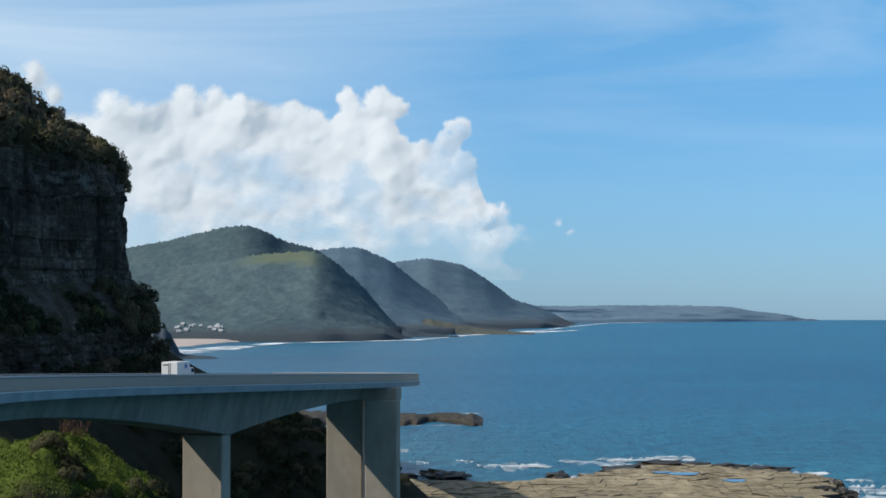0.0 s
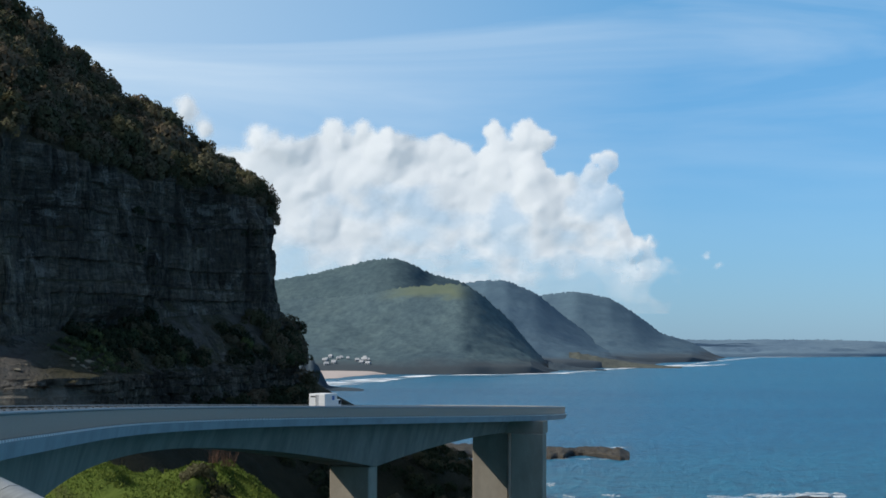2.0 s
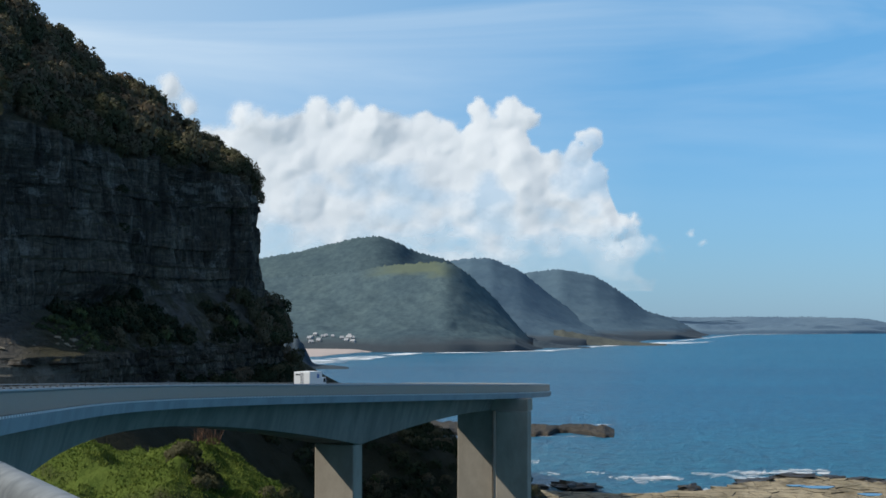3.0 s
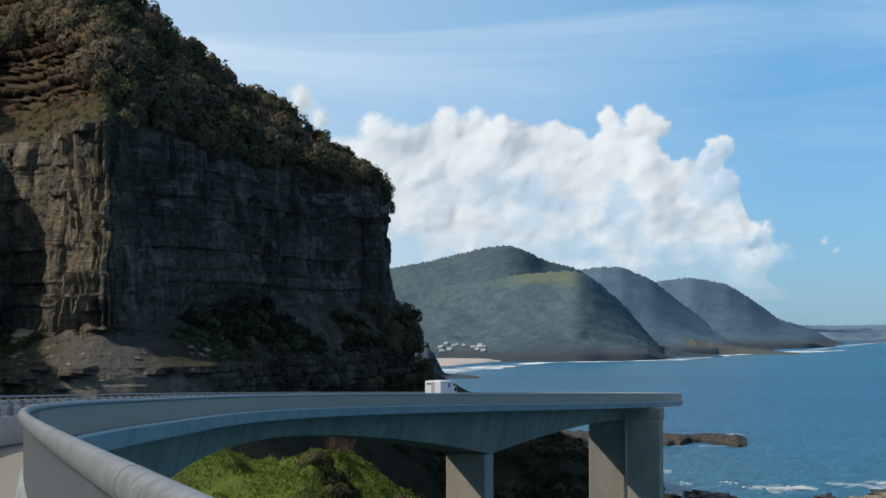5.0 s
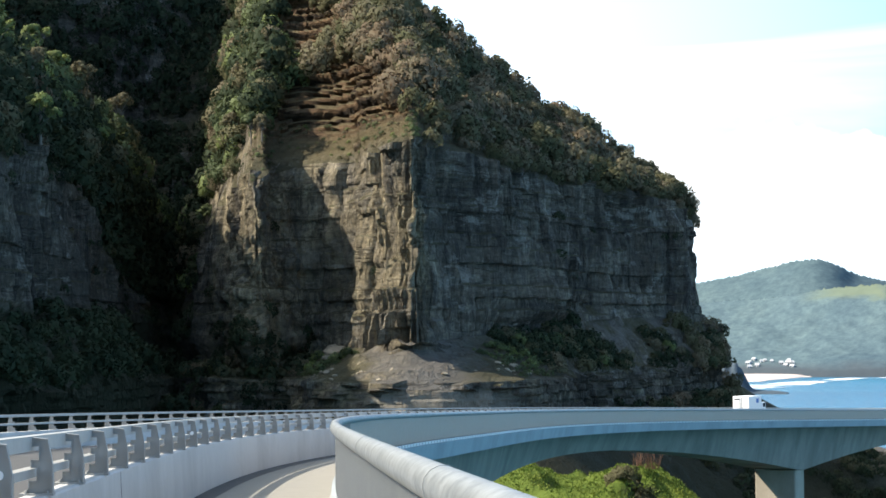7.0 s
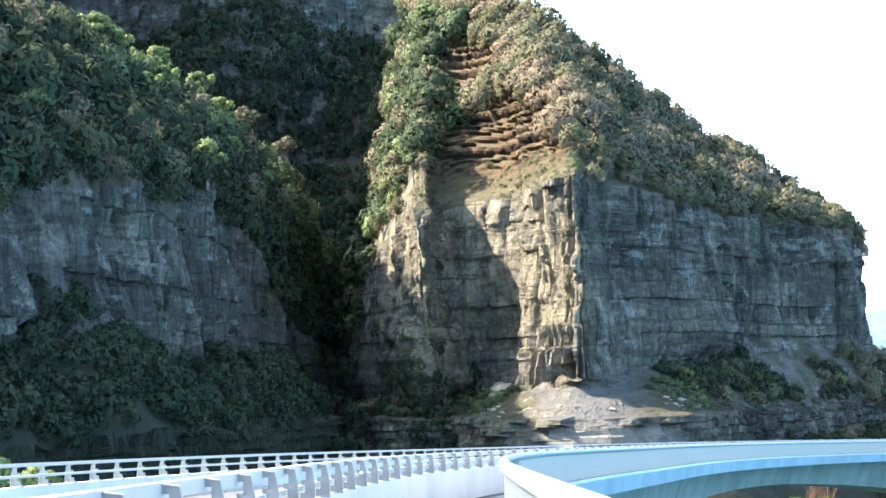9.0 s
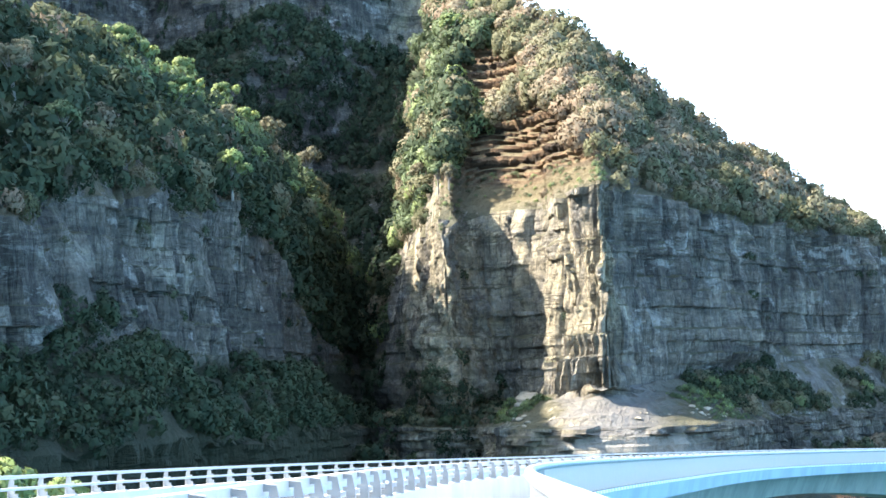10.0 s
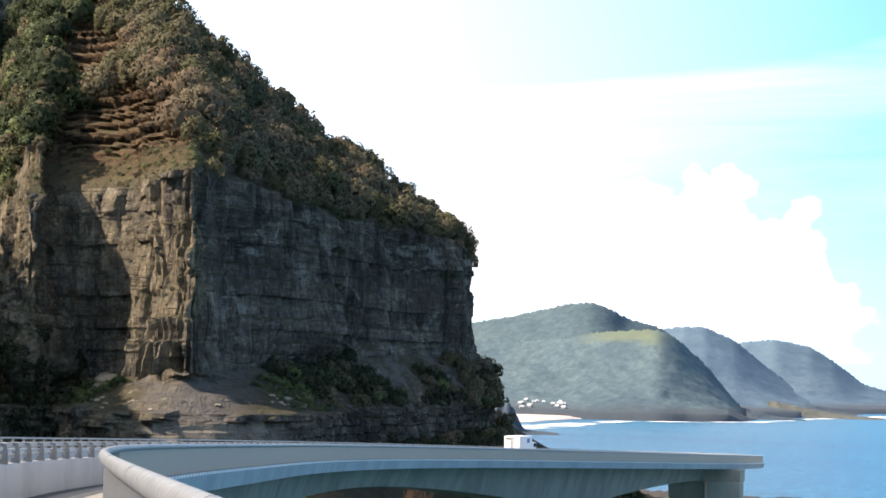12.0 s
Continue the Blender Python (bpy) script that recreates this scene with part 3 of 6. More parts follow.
def polar(az, d):
    return -d * np.sin(np.radians(az)), d * np.cos(np.radians(az))


fine = smooth_table(SHORE, 4000)
fx, fy = polar(fine[:, 0], fine[:, 1])
arc = np.concatenate([[0], np.cumsum(np.hypot(np.diff(fx), np.diff(fy)))])
NU = 1350
# columns are closer together on the headland, where the rock shows well
weight = np.where(fine[:, 0] < 38, 1.0, 0.35) * np.where((fine[:, 0] > 16.8) & (fine[:, 0] < 23.9) & (np.arange(len(fine)) < 3200), 2.3, 1.0)
cum = np.concatenate([[0], np.cumsum(np.diff(arc) * weight[1:])])
pick = np.interp(np.linspace(0, cum[-1], NU), cum, np.arange(len(fine)))
col = np.array([np.interp(pick, np.arange(len(fine)), fine[:, c]) for c in range(7)]).T
U = np.interp(pick, np.arange(len(fine)), arc)
fx, fy = polar(col[:, 0], col[:, 1])
rx, ry = polar(col[:, 4], col[:, 5])
tx, ty = np.gradient(fx), np.gradient(fy)
k = np.ones(25) / 25
tx, ty = np.convolve(np.pad(tx, 12, mode="edge"), k, "valid"), np.convolve(np.pad(ty, 12, mode="edge"), k, "valid")
tl = np.hypot(tx, ty)
ox, oy = ty / tl, -tx / tl      # away from the rock, towards the sea

soft_x, soft_y = (np.convolve(np.pad(f, 40, mode="edge"), np.ones(81) / 81, "valid") for f in (fx, fy))
rng = np.random.default_rng(7)


def hash01(*ints):
    h = np.zeros(np.broadcast(*ints).shape, np.uint64)
    for q, v in enumerate(ints):
        h = (h ^ (np.asarray(v).astype(np.int64).astype(np.uint64) + np.uint64(0x9E3779B97F4A7C15 + q * 7919))) * np.uint64(0xBF58476D1CE4E5B9)
        h ^= h >> np.uint64(29)
    return (h >> np.uint64(11)).astype(float) / float(1 << 53)


def vnoise(x, y, seed=0):
    """Smooth value noise in [-1, 1]."""
    xi, yi = np.floor(x), np.floor(y)
    u, v = x - xi, y - yi
    u, v = u * u * (3 - 2 * u), v * v * (3 - 2 * v)
    a, b = hash01(xi, yi, seed + 0 * xi), hash01(xi + 1, yi, seed + 0 * xi)
    c, d = hash01(xi, yi + 1, seed + 0 * xi), hash01(xi + 1, yi + 1, seed + 0 * xi)
    return 2 * ((a * (1 - u) + b * u) * (1 - v) + (c * (1 - u) + d * u) * v) - 1


def fbm(x, y, octaves=4, seed=0):
    return sum(vnoise(x * 2 ** o, y * 2 ** o, seed + o) * 0.5 ** o for o in range(octaves))


beds = np.cumsum(np.concatenate([[20.0], rng.uniform(0.45, 3.0, 120)]))
terraces = np.cumsum(np.concatenate([[60.0], rng.uniform(0.7, 2.6, 90)]))
joints = np.cumsum(np.concatenate([[-50.0], rng.uniform(0.9, 4.2, 700)]))
rows = []   # (kind, parameter)
for q in np.linspace(0, 1, 10):
    rows.append(("apron", q))
for q in np.linspace(0, 1, 18):
    rows.append(("ledge", q))
for q in np.linspace(0.05, 1, 9):
    rows.append(("talus", q))
for q in np.linspace(0.01, 1, 92):
    rows.append(("face", q))
for q in np.linspace(0.01, 1, 84):
    rows.append(("slope", q))
for q in (*np.linspace(0.008, 0.15, 22), 0.3, 0.5, 0.75, 1.0):
    rows.append(("back", q))
NV = len(rows)
X, Y, Zt = np.zeros((NV, NU)), np.zeros((NV, NU)), np.zeros((NV, NU))
zb, zt, zr = col[:, 2], col[:, 3], col[:, 6]
shady = np.clip(col[:, 0] - 24.3, 0, 1) * (np.arange(NU) < NU * 0.8)
zb = zb + shady * 3.0 * fbm(U / 16, 0 * U, 4, 71)
zt = zt + shady * 2.6 * fbm(U / 19, 0 * U, 4, 72)
hook = np.exp(-((col[:, 0] - 17.4) / 0.55) ** 2)      # the ragged corner
LEDGE = 34.6
pillar = np.exp(-((col[:, 0] - 18.4) / 1.0) ** 6)
tip = np.exp(-((col[:, 0] - 9.3) / 0.9) ** 2)
bench_c = 4.5 * np.exp(-((col[:, 0] - 16.9) / 2.2) ** 4)      # the bench stands farther out below the corner
bare_c = np.exp(-((col[:, 0] - 19.7) / 2.4) ** 6)     # the terraced bare slope over the corner
for v, (kind, q) in enumerate(rows):
    if kind == "apron":
        z = -3 + (LEDGE - 5 + 3) * q ** 1.3 + 0 * U
        out = 12 + bench_c - 6.5 * tip * q ** 4 + 34 * (1 - q) + 2.5 * fbm(U / 14, z / 9, 4, 3)
        z = z + 1.2 * fbm(U / 9, z / 5, 3, 4)
    elif kind == "ledge":
        z = LEDGE - 5 + 5 * q + 0.25 * fbm(U / 5, 0 * U, 2, 5)
        out = 8.2 + bench_c - 6.5 * tip - 1.0 * q + 0.7 * fbm(U / 5.0, z / 3, 3, 6)
        cut = np.floor(U / 0.75 + 0.7 * fbm(U / 3, z / 4, 3, 33))
        lift = np.floor(z / 1.25 + 0.25 * fbm(U / 9, 0 * U, 2, 34))
        out += 1.5 * hash01(cut, lift) + 1.5 * hash01(cut, 3 + 0 * cut) + 0.3 * hash01(lift, 4 + 0 * lift) - 1.4
    elif kind == "talus":
        z = LEDGE + (zb - LEDGE) * q ** 0.85 + 0.55 * fbm(U / 3, q * 6 + 0 * U, 5, 8)
        out = (6.0 + bench_c + 0.5 * np.clip(zb - 40, 0, 4)) * (1 - 0.55 * tip) * (1 - q) + 0.6 + 0.5 * fbm(U / 1.6, q * 8 + 0 * U, 3, 47) * (1 - q)
    elif kind == "face":
        top = zt + 0.8 * fbm(U / 8, 0 * U, 3, 12)
        z = zb + (top - zb) * q
        pillar = np.exp(-((col[:, 0] + 0.4 * fbm(z / 5, U / 7, 4, 77) - 18.4) / 1.0) ** 6)
        bi = np.searchsorted(beds, z + 0.5 * fbm(U / 30, z / 60, 2, 9))
        ji = np.searchsorted(joints, U + 0.3 * fbm(U / 9, z / 9, 2, 10))
        out = 0.6 - 2.2 * q + 2.4 * fbm(U / 17, z / 40, 3, 11) + 0.7 * (1 - 0.85 * pillar) * (hash01(bi, 0 * bi) - 0.5) * np.clip(0.5 + 1.2 * fbm(U / 22, z / 9, 2, 28), 0, 1)
        out += (1 - 0.8 * pillar) * (0.7 * (hash01(ji, bi // 5) - 0.5) + 0.35 * (hash01(ji, bi) - 0.5)) + 1.2 * (hash01(ji, 5 + 0 * ji) - 0.5)
        out += (0.9 - 0.5 * pillar) * fbm(U / 4.5, z / 8, 3, 17) + 0.2 * fbm(U / 1.3, z / 1.9, 2, 18)
        j0, j1 = joints[np.clip(ji - 1, 0, len(joints) - 1)], joints[np.clip(ji, 0, len(joints) - 1)]
        f = np.clip((U - j0) / np.maximum(j1 - j0, 0.1), 0, 1)
        column = pillar        # rounded pillars on the sunny side
        out += 0.9 * np.exp(-((col[:, 0] - 22.1) / 1.1) ** 6) * fbm(U / 2.0, z / 2.5, 4, 29)
        out += column * (0.6 * (1 - (2 * f - 1) ** 4) * (0.4 + hash01(ji, 9 + 0 * ji)) + 0.3 * fbm(U / 1.7, z / 9, 4, 20) - 0.4)
        wide = np.floor(U / 2.1 + 0.35 * fbm(z / 9, 0 * U, 2, 41))
        slim = np.floor(U / 0.85 + 0.5 * fbm(U / 5, z / 7, 2, 42))
        out += (0.22 + 0.78 * column) * (1.5 * (hash01(wide, np.floor(z / 7.5 + 3 * hash01(wide, 8 + 0 * wide))) - 0.5) + 0.6 * (hash01(slim, np.floor(z / 4.6 + 2 * hash01(slim, 2 + 0 * slim))) - 0.5))
        crag = hash01(np.floor(U / 1.15 + 0.6 * fbm(U / 3, z / 3, 2, 23)), np.floor(z / 2.1 + 0.8 * fbm(U / 4, z / 4, 2, 24))) - 0.5
        out += (0.14 - 0.04 * column) * crag
        near = np.minimum(np.abs(U - joints[np.clip(ji - 1, 0, len(joints) - 1)]), np.abs(joints[np.clip(ji, 0, len(joints) - 1)] - U))
        out -= 0.7 * np.exp(-(near / 0.35) ** 2)
        out += hook * (1.5 * fbm(z / 5, U / 6, 4, 73) + 1.0 * fbm(U / 2, z / 2.2, 4, 74) + 1.1 * (hash01(np.floor(U / 1.7 + 0.4 * fbm(z / 6, 0 * U, 2, 75)), np.floor(z / 3.4 + fbm(U / 5, 0 * U, 2, 76))) - 0.5)) * (np.arange(NU) < NU * 0.8) * np.clip((z - 47) / 5, 0, 1)
        out *= np.maximum(np.clip(q * 8, 0.3, 1), np.exp(-((col[:, 0] - 18.2) / 1.0) ** 6))
        # fluted foot of the corner column
        foot_c = np.exp(-((col[:, 0] - 18.2) / 1.0) ** 6)
        split = z + 0.5 * fbm(U / 3, 0 * U, 2, 44)
        flute = foot_c * (0.8 * (split < 47.0) + 0.7 * (split < 43.8))
        out += flute * (0.75 + 0.4 * np.sign(np.sin(U * 7.0)))
    if kind in ("apron", "ledge", "talus", "face"):
        out = out + (0 if kind == "face" else (3.2 + 17 * math.sin(math.pi * q ** 0.8)) * np.exp(-((col[:, 0] - 9.3) / 2.0) ** 2) if kind == "apron" else 3.2 * tip)
        near = 1.0 if kind == "face" else max(0.2, q ** 6) if kind == "talus" else 0.2      # the scree rounds off the corners of the foot
        px, py = fx * near + soft_x * (1 - near), fy * near + soft_y * (1 - near)
        X[v], Y[v], Zt[v] = px + ox * out, py + oy * out, z
        if kind == "face":
            brow = out
            brow_z = z
            brow_soft = np.convolve(np.pad(out, 45, mode="edge"), np.ones(91) / 91, "valid")
    elif kind == "slope":
        keep = math.exp(-q * 40)
        edge = brow * keep + brow_soft * (1 - keep)
        bx, by = fx + ox * edge, fy + oy * edge
        g = q ** 0.95
        z = brow_z + (zr - brow_z) * g
        zw = z + 0.4 * fbm(U / 26, 0 * U, 3, 14)
        ti = np.clip(np.searchsorted(terraces, zw), 1, len(terraces) - 1)
        t0, t1 = terraces[ti - 1], terraces[ti]
        fr = np.clip((zw - t0) / (t1 - t0), 0, 1)
        tread = np.clip((fr - 0.72) / 0.28, 0, 1) ** 1.5
        qs = q + bare_c * (tread - fr) * (t1 - t0) / np.maximum(zr - brow_z, 5) * np.clip((z - 71.5) / 3, 0, 1)
        wob = 1.4 * fbm(U / 10, q * 9 + 0 * U, 4, 15) * np.clip(q * 10, 0, 1)
        z = z + wob * (1 - bare_c)
        sh = bare_c * (0.3 * fbm(U / 9, z / 1.5, 3, 16) + 0.35 * fbm(U / 1.5, z / 1.2, 3, 26) + 0.5 * (hash01(np.floor(U / 1.3 + fbm(z / 2, 0 * U, 2, 46)), ti) - 0.5) - 1.2 * np.clip(1 - fr / 0.5, 0, 1) ** 1.5) * np.clip((z - 70.5) / 3, 0.2, 1)
        X[v] = bx + (rx - bx) * qs + ox * sh
        Y[v] = by + (ry - by) * qs + oy * sh
        Zt[v] = z
    else:
        z = zr - 14 * q * np.clip((23 - col[:, 0]) / 4, 0, 1)
        z = z + np.interp(col[:, 0], (23.6, 24.2, 25, 31, 34, 37), (0, -4, -22, -22, 0, 24)) * min(1.0, q / 0.4) * (np.arange(NU) < NU * 0.8) + 1.5 * fbm(U / 9, q * 5 + 0 * U, 3, 19)
        dirx, diry = rx - fx, ry - fy
        dl = np.hypot(dirx, diry)
        wall = np.clip((col[:, 0] - 23.5) / 1.5, 0, 1) * (1.6 * fbm(U / 7, z / 4, 4, 27) + 0.9 * (hash01(np.searchsorted(beds, z), 0 * ji) - 0.5))
        X[v], Y[v], Zt[v] = rx + dirx / dl * (60 * q - wall), ry + diry / dl * (60 * q - wall), z
verts = np.stack([X, Y, Zt], -1).reshape(-1, 3)
idx = np.arange(NV * NU).reshape(NV, NU)
faces = np.stack([idx[:-1, :-1], idx[:-1, 1:], idx[1:, 1:], idx[1:, :-1]], -1).reshape(-1, 4)


def fast_mesh(name, verts, faces, material, smooth=False):
    """A mesh from numpy arrays; all faces have the same number of corners."""
    me = bpy.data.meshes.new(name)
    nf, w = faces.shape
    me.vertices.add(len(verts))
    me.vertices.foreach_set("co", np.ascontiguousarray(verts, np.float32).ravel())
    me.loops.add(nf * w)
    me.loops.foreach_set("vertex_index", np.ascontiguousarray(faces, np.int32).ravel())
    me.polygons.add(nf)
    me.polygons.foreach_set("loop_start", np.arange(0, nf * w, w, dtype=np.int32))
    me.update(calc_edges=True)
    me.polygons.foreach_set("use_smooth", np.full(nf, smooth))
    me.materials.append(material)
    return new(name, me)


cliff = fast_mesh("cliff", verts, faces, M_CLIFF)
tagged(cliff, "layered sandstone headland and cliffs with brown terraces above", "cliff", kind="structure")

# the high escarpment inland, out of view behind the near hillside and added to shade it: its crest as distance along it
# and the height of the light that clears it
CREST = ((-60, -40), (-95, 6), (-125, 12), (-160, 24), (-185, 32), (-205, 38), (-240, 40.5), (-262, 41), (-285, 43.5), (-313, 47), (-328, 50), (-343, 51), (-361, 57), (-377, 74), (-399, 96), (-420, 112), (-440, 126), (-600, 150))
flat_sun = Vector((sun_dir.x, sun_dir.y)).normalized()
rise = math.tan(radians(SUN_EL))
ew = np.linspace(-60, -600, 220)
ea = np.array((62, 80, 100, 112, 120, 128, 136, 144, 150, 152, 160, 190, 260, 420))
EV = np.zeros((len(ea), len(ew), 3))
crest_z = np.interp(-ew, [-c[0] for c in CREST], [c[1] for c in CREST]) + 152 * rise
for i, a in enumerate(ea):
    f = np.interp(a, (62, 100, 128, 144, 152), (0.0, 0.22, 0.5, 0.9, 1.0))
    z = 26 + (crest_z - 26) * f + (4.0 * fbm(ew / 23, 0 * ew + a / 14, 4, 501) if a < 150 else 1.2 * fbm(ew / 6, 0 * ew + a / 30, 3, 502)) + max(0, a - 152) * 0.12
    da = a + (5 * fbm(ew / 12, 0 * ew + f * 3, 4, 503) if 62 < a < 150 else 0)
    EV[i] = np.stack([da * flat_sun.x - ew * flat_sun.y, da * flat_sun.y + ew * flat_sun.x, z], -1)
ei = np.arange(len(ea) * len(ew)).reshape(len(ea), len(ew))
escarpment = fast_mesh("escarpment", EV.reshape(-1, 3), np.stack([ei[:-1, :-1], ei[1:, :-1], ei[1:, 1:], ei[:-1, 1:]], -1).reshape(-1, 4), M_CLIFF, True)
tagged(escarpment, "high sandstone escarpment inland of the road, unseen, shaped to shade the hillside", "cliff", kind="structure")

# head of the gully: a bushy slope below two rock bands, closing the view behind the near hill
ha = np.linspace(20.5, 42, 420)
hrow = [(430 + 76 * f, 30 + 100 * f ** 0.9, "slope") for f in np.linspace(0, 1, 30)]
hrow += [(508 + 9 * f, 130 + 3 * f, "slope") for f in np.linspace(0, 1, 4)] + [(518 + 5 * f, 134 + 34 * f, "rock") for f in np.linspace(0, 1, 30)] + [(540, 172, "slope"), (640, 180, "slope")]
HV = np.zeros((len(hrow), len(ha), 3))
for i, (d, z, kind) in enumerate(hrow):
    arc_m = np.radians(ha) * d
    z = z + 5 * fbm(arc_m / 40, 0 * ha, 3, 521) + (1.5 * fbm(arc_m / 7, 0 * ha + i * 0.4, 3, 522) if kind == "slope" else 0.4 * fbm(arc_m / 5, 0 * ha + i, 2, 523))
    d = d + 9 * fbm(arc_m / 35, 0 * ha + 2.0, 3, 524)
    if kind == "rock":
        d = d + 1.4 * hash01(np.floor(arc_m / 3 + fbm(arc_m / 7, 0 * ha, 2, 525)), np.floor(z / 2.4)) + 1.2 * hash01(np.floor(arc_m / 9 + 0.5 * fbm(arc_m / 9, 0 * ha, 2, 526)), 4 + 0 * ha)
    HV[i, :, 0], HV[i, :, 1] = polar(ha, d)
    HV[i, :, 2] = z
hi = np.arange(len(hrow) * len(ha)).reshape(len(hrow), len(ha))
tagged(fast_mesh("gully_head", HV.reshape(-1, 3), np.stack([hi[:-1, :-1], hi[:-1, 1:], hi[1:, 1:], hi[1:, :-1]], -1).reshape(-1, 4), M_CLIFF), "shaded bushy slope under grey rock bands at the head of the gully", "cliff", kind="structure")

# ---------------------------------------------------------------- far coast


def far_hill(name, table, material, label, seed, foot=0.35, rough=0.9, spurs=7.0):
    """A hill on the far coast: bearing and elevation (degrees) of its ridge, then the distances of ridge and shore."""
    az = np.linspace(table[0][0], table[-1][0], 300)
    el, far, sh = (np.interp(-az, [-r[0] for r in table], [r[c] for r in table]) for c in (1, 2, 3))
    soft = np.hanning(21)[1:-1] / np.hanning(21).sum()
    el, far, sh = (np.convolve(np.pad(v, 9, mode="edge"), soft, "valid") for v in (el, far, sh))
    nv = 80
    V = np.zeros((nv + 6, 300, 3))
    zr = EYE[2] + np.tan(np.radians(el)) * far
    for v in range(nv + 6):
        q = min(1.0, v / (nv - 1))
        # spurs and gullies run down the slope, leaning a little seaward
        lean = az + 0.55 * q
        d = sh + (far - sh) * q + spurs * math.sin(math.pi * q) ** 0.8 * fbm(lean * 0.5, 0 * az + q * 2.2, 3, seed + 5)
        cliff_z = np.minimum(9.0, zr * 0.3)
        prof = np.where(q < 0.03, q / 0.03 * cliff_z, cliff_z + (zr - cliff_z) * (max(0.0, q - 0.03) / 0.97) ** (1.0 + foot * np.sin(q * 3)))
        z = prof + rough * 3.6 * fbm(lean * 0.9, 0 * az + q * 7.0, 5, seed) * min(1, q * 3) * (1 - q) ** 0.35
        if v >= nv:
            d = d + (v - nv + 1) * 12
            z = zr - (v - nv + 1) * 9
        z = np.where(q == 1.0, z + 1.8 * fbm(az * 40, 0 * az, 3, seed + 3), z)
        V[v, :, 0], V[v, :, 1] = polar(az, d)
        V[v, :, 2] = z - 1.0
    ix = np.arange((nv + 6) * 300).reshape(nv + 6, 300)
    f = np.stack([ix[:-1, :-1], ix[:-1, 1:], ix[1:, 1:], ix[1:, :-1]], -1).reshape(-1, 4)
    return tagged(fast_mesh(name, V.reshape(-1, 3), f, material, True), label, "hill", kind="structure")


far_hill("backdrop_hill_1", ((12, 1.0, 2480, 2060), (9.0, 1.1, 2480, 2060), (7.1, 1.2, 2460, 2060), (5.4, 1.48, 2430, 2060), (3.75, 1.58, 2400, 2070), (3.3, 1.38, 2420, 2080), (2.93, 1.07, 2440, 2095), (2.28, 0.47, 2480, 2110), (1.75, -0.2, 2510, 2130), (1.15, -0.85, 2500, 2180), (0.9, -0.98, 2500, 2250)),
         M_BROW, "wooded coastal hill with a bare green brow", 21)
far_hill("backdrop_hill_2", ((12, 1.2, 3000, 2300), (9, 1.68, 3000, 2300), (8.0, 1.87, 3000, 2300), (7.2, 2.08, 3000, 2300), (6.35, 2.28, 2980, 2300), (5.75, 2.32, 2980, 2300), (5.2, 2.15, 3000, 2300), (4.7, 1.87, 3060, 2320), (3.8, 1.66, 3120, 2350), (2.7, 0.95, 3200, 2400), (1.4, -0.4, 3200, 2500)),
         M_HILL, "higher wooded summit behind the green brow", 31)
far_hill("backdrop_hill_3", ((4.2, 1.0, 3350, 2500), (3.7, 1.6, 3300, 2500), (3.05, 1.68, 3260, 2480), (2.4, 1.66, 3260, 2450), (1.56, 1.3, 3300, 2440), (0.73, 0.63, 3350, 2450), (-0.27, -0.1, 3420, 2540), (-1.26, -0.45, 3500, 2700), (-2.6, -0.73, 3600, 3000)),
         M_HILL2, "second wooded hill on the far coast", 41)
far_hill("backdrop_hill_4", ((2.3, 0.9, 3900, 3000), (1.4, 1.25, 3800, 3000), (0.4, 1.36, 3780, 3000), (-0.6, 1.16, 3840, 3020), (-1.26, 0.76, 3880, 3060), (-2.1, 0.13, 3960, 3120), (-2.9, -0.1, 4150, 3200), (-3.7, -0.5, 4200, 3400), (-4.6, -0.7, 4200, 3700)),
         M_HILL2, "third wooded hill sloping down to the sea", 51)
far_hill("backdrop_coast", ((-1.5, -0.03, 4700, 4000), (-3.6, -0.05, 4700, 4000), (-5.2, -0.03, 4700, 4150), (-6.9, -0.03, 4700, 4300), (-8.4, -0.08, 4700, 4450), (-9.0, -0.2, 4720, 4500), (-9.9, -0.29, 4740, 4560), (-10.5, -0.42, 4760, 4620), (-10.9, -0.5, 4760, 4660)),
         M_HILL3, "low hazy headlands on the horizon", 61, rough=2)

# ---------------------------------------------------------------- crash barriers
POST_H = 0.58
M_JOINT = plain("dark joint filler", (0.02, 0.02, 0.02), 0.9)
M_DISC = plain("white reflector", (0.75, 0.76, 0.78), 0.3)
WALL_H = 0.70


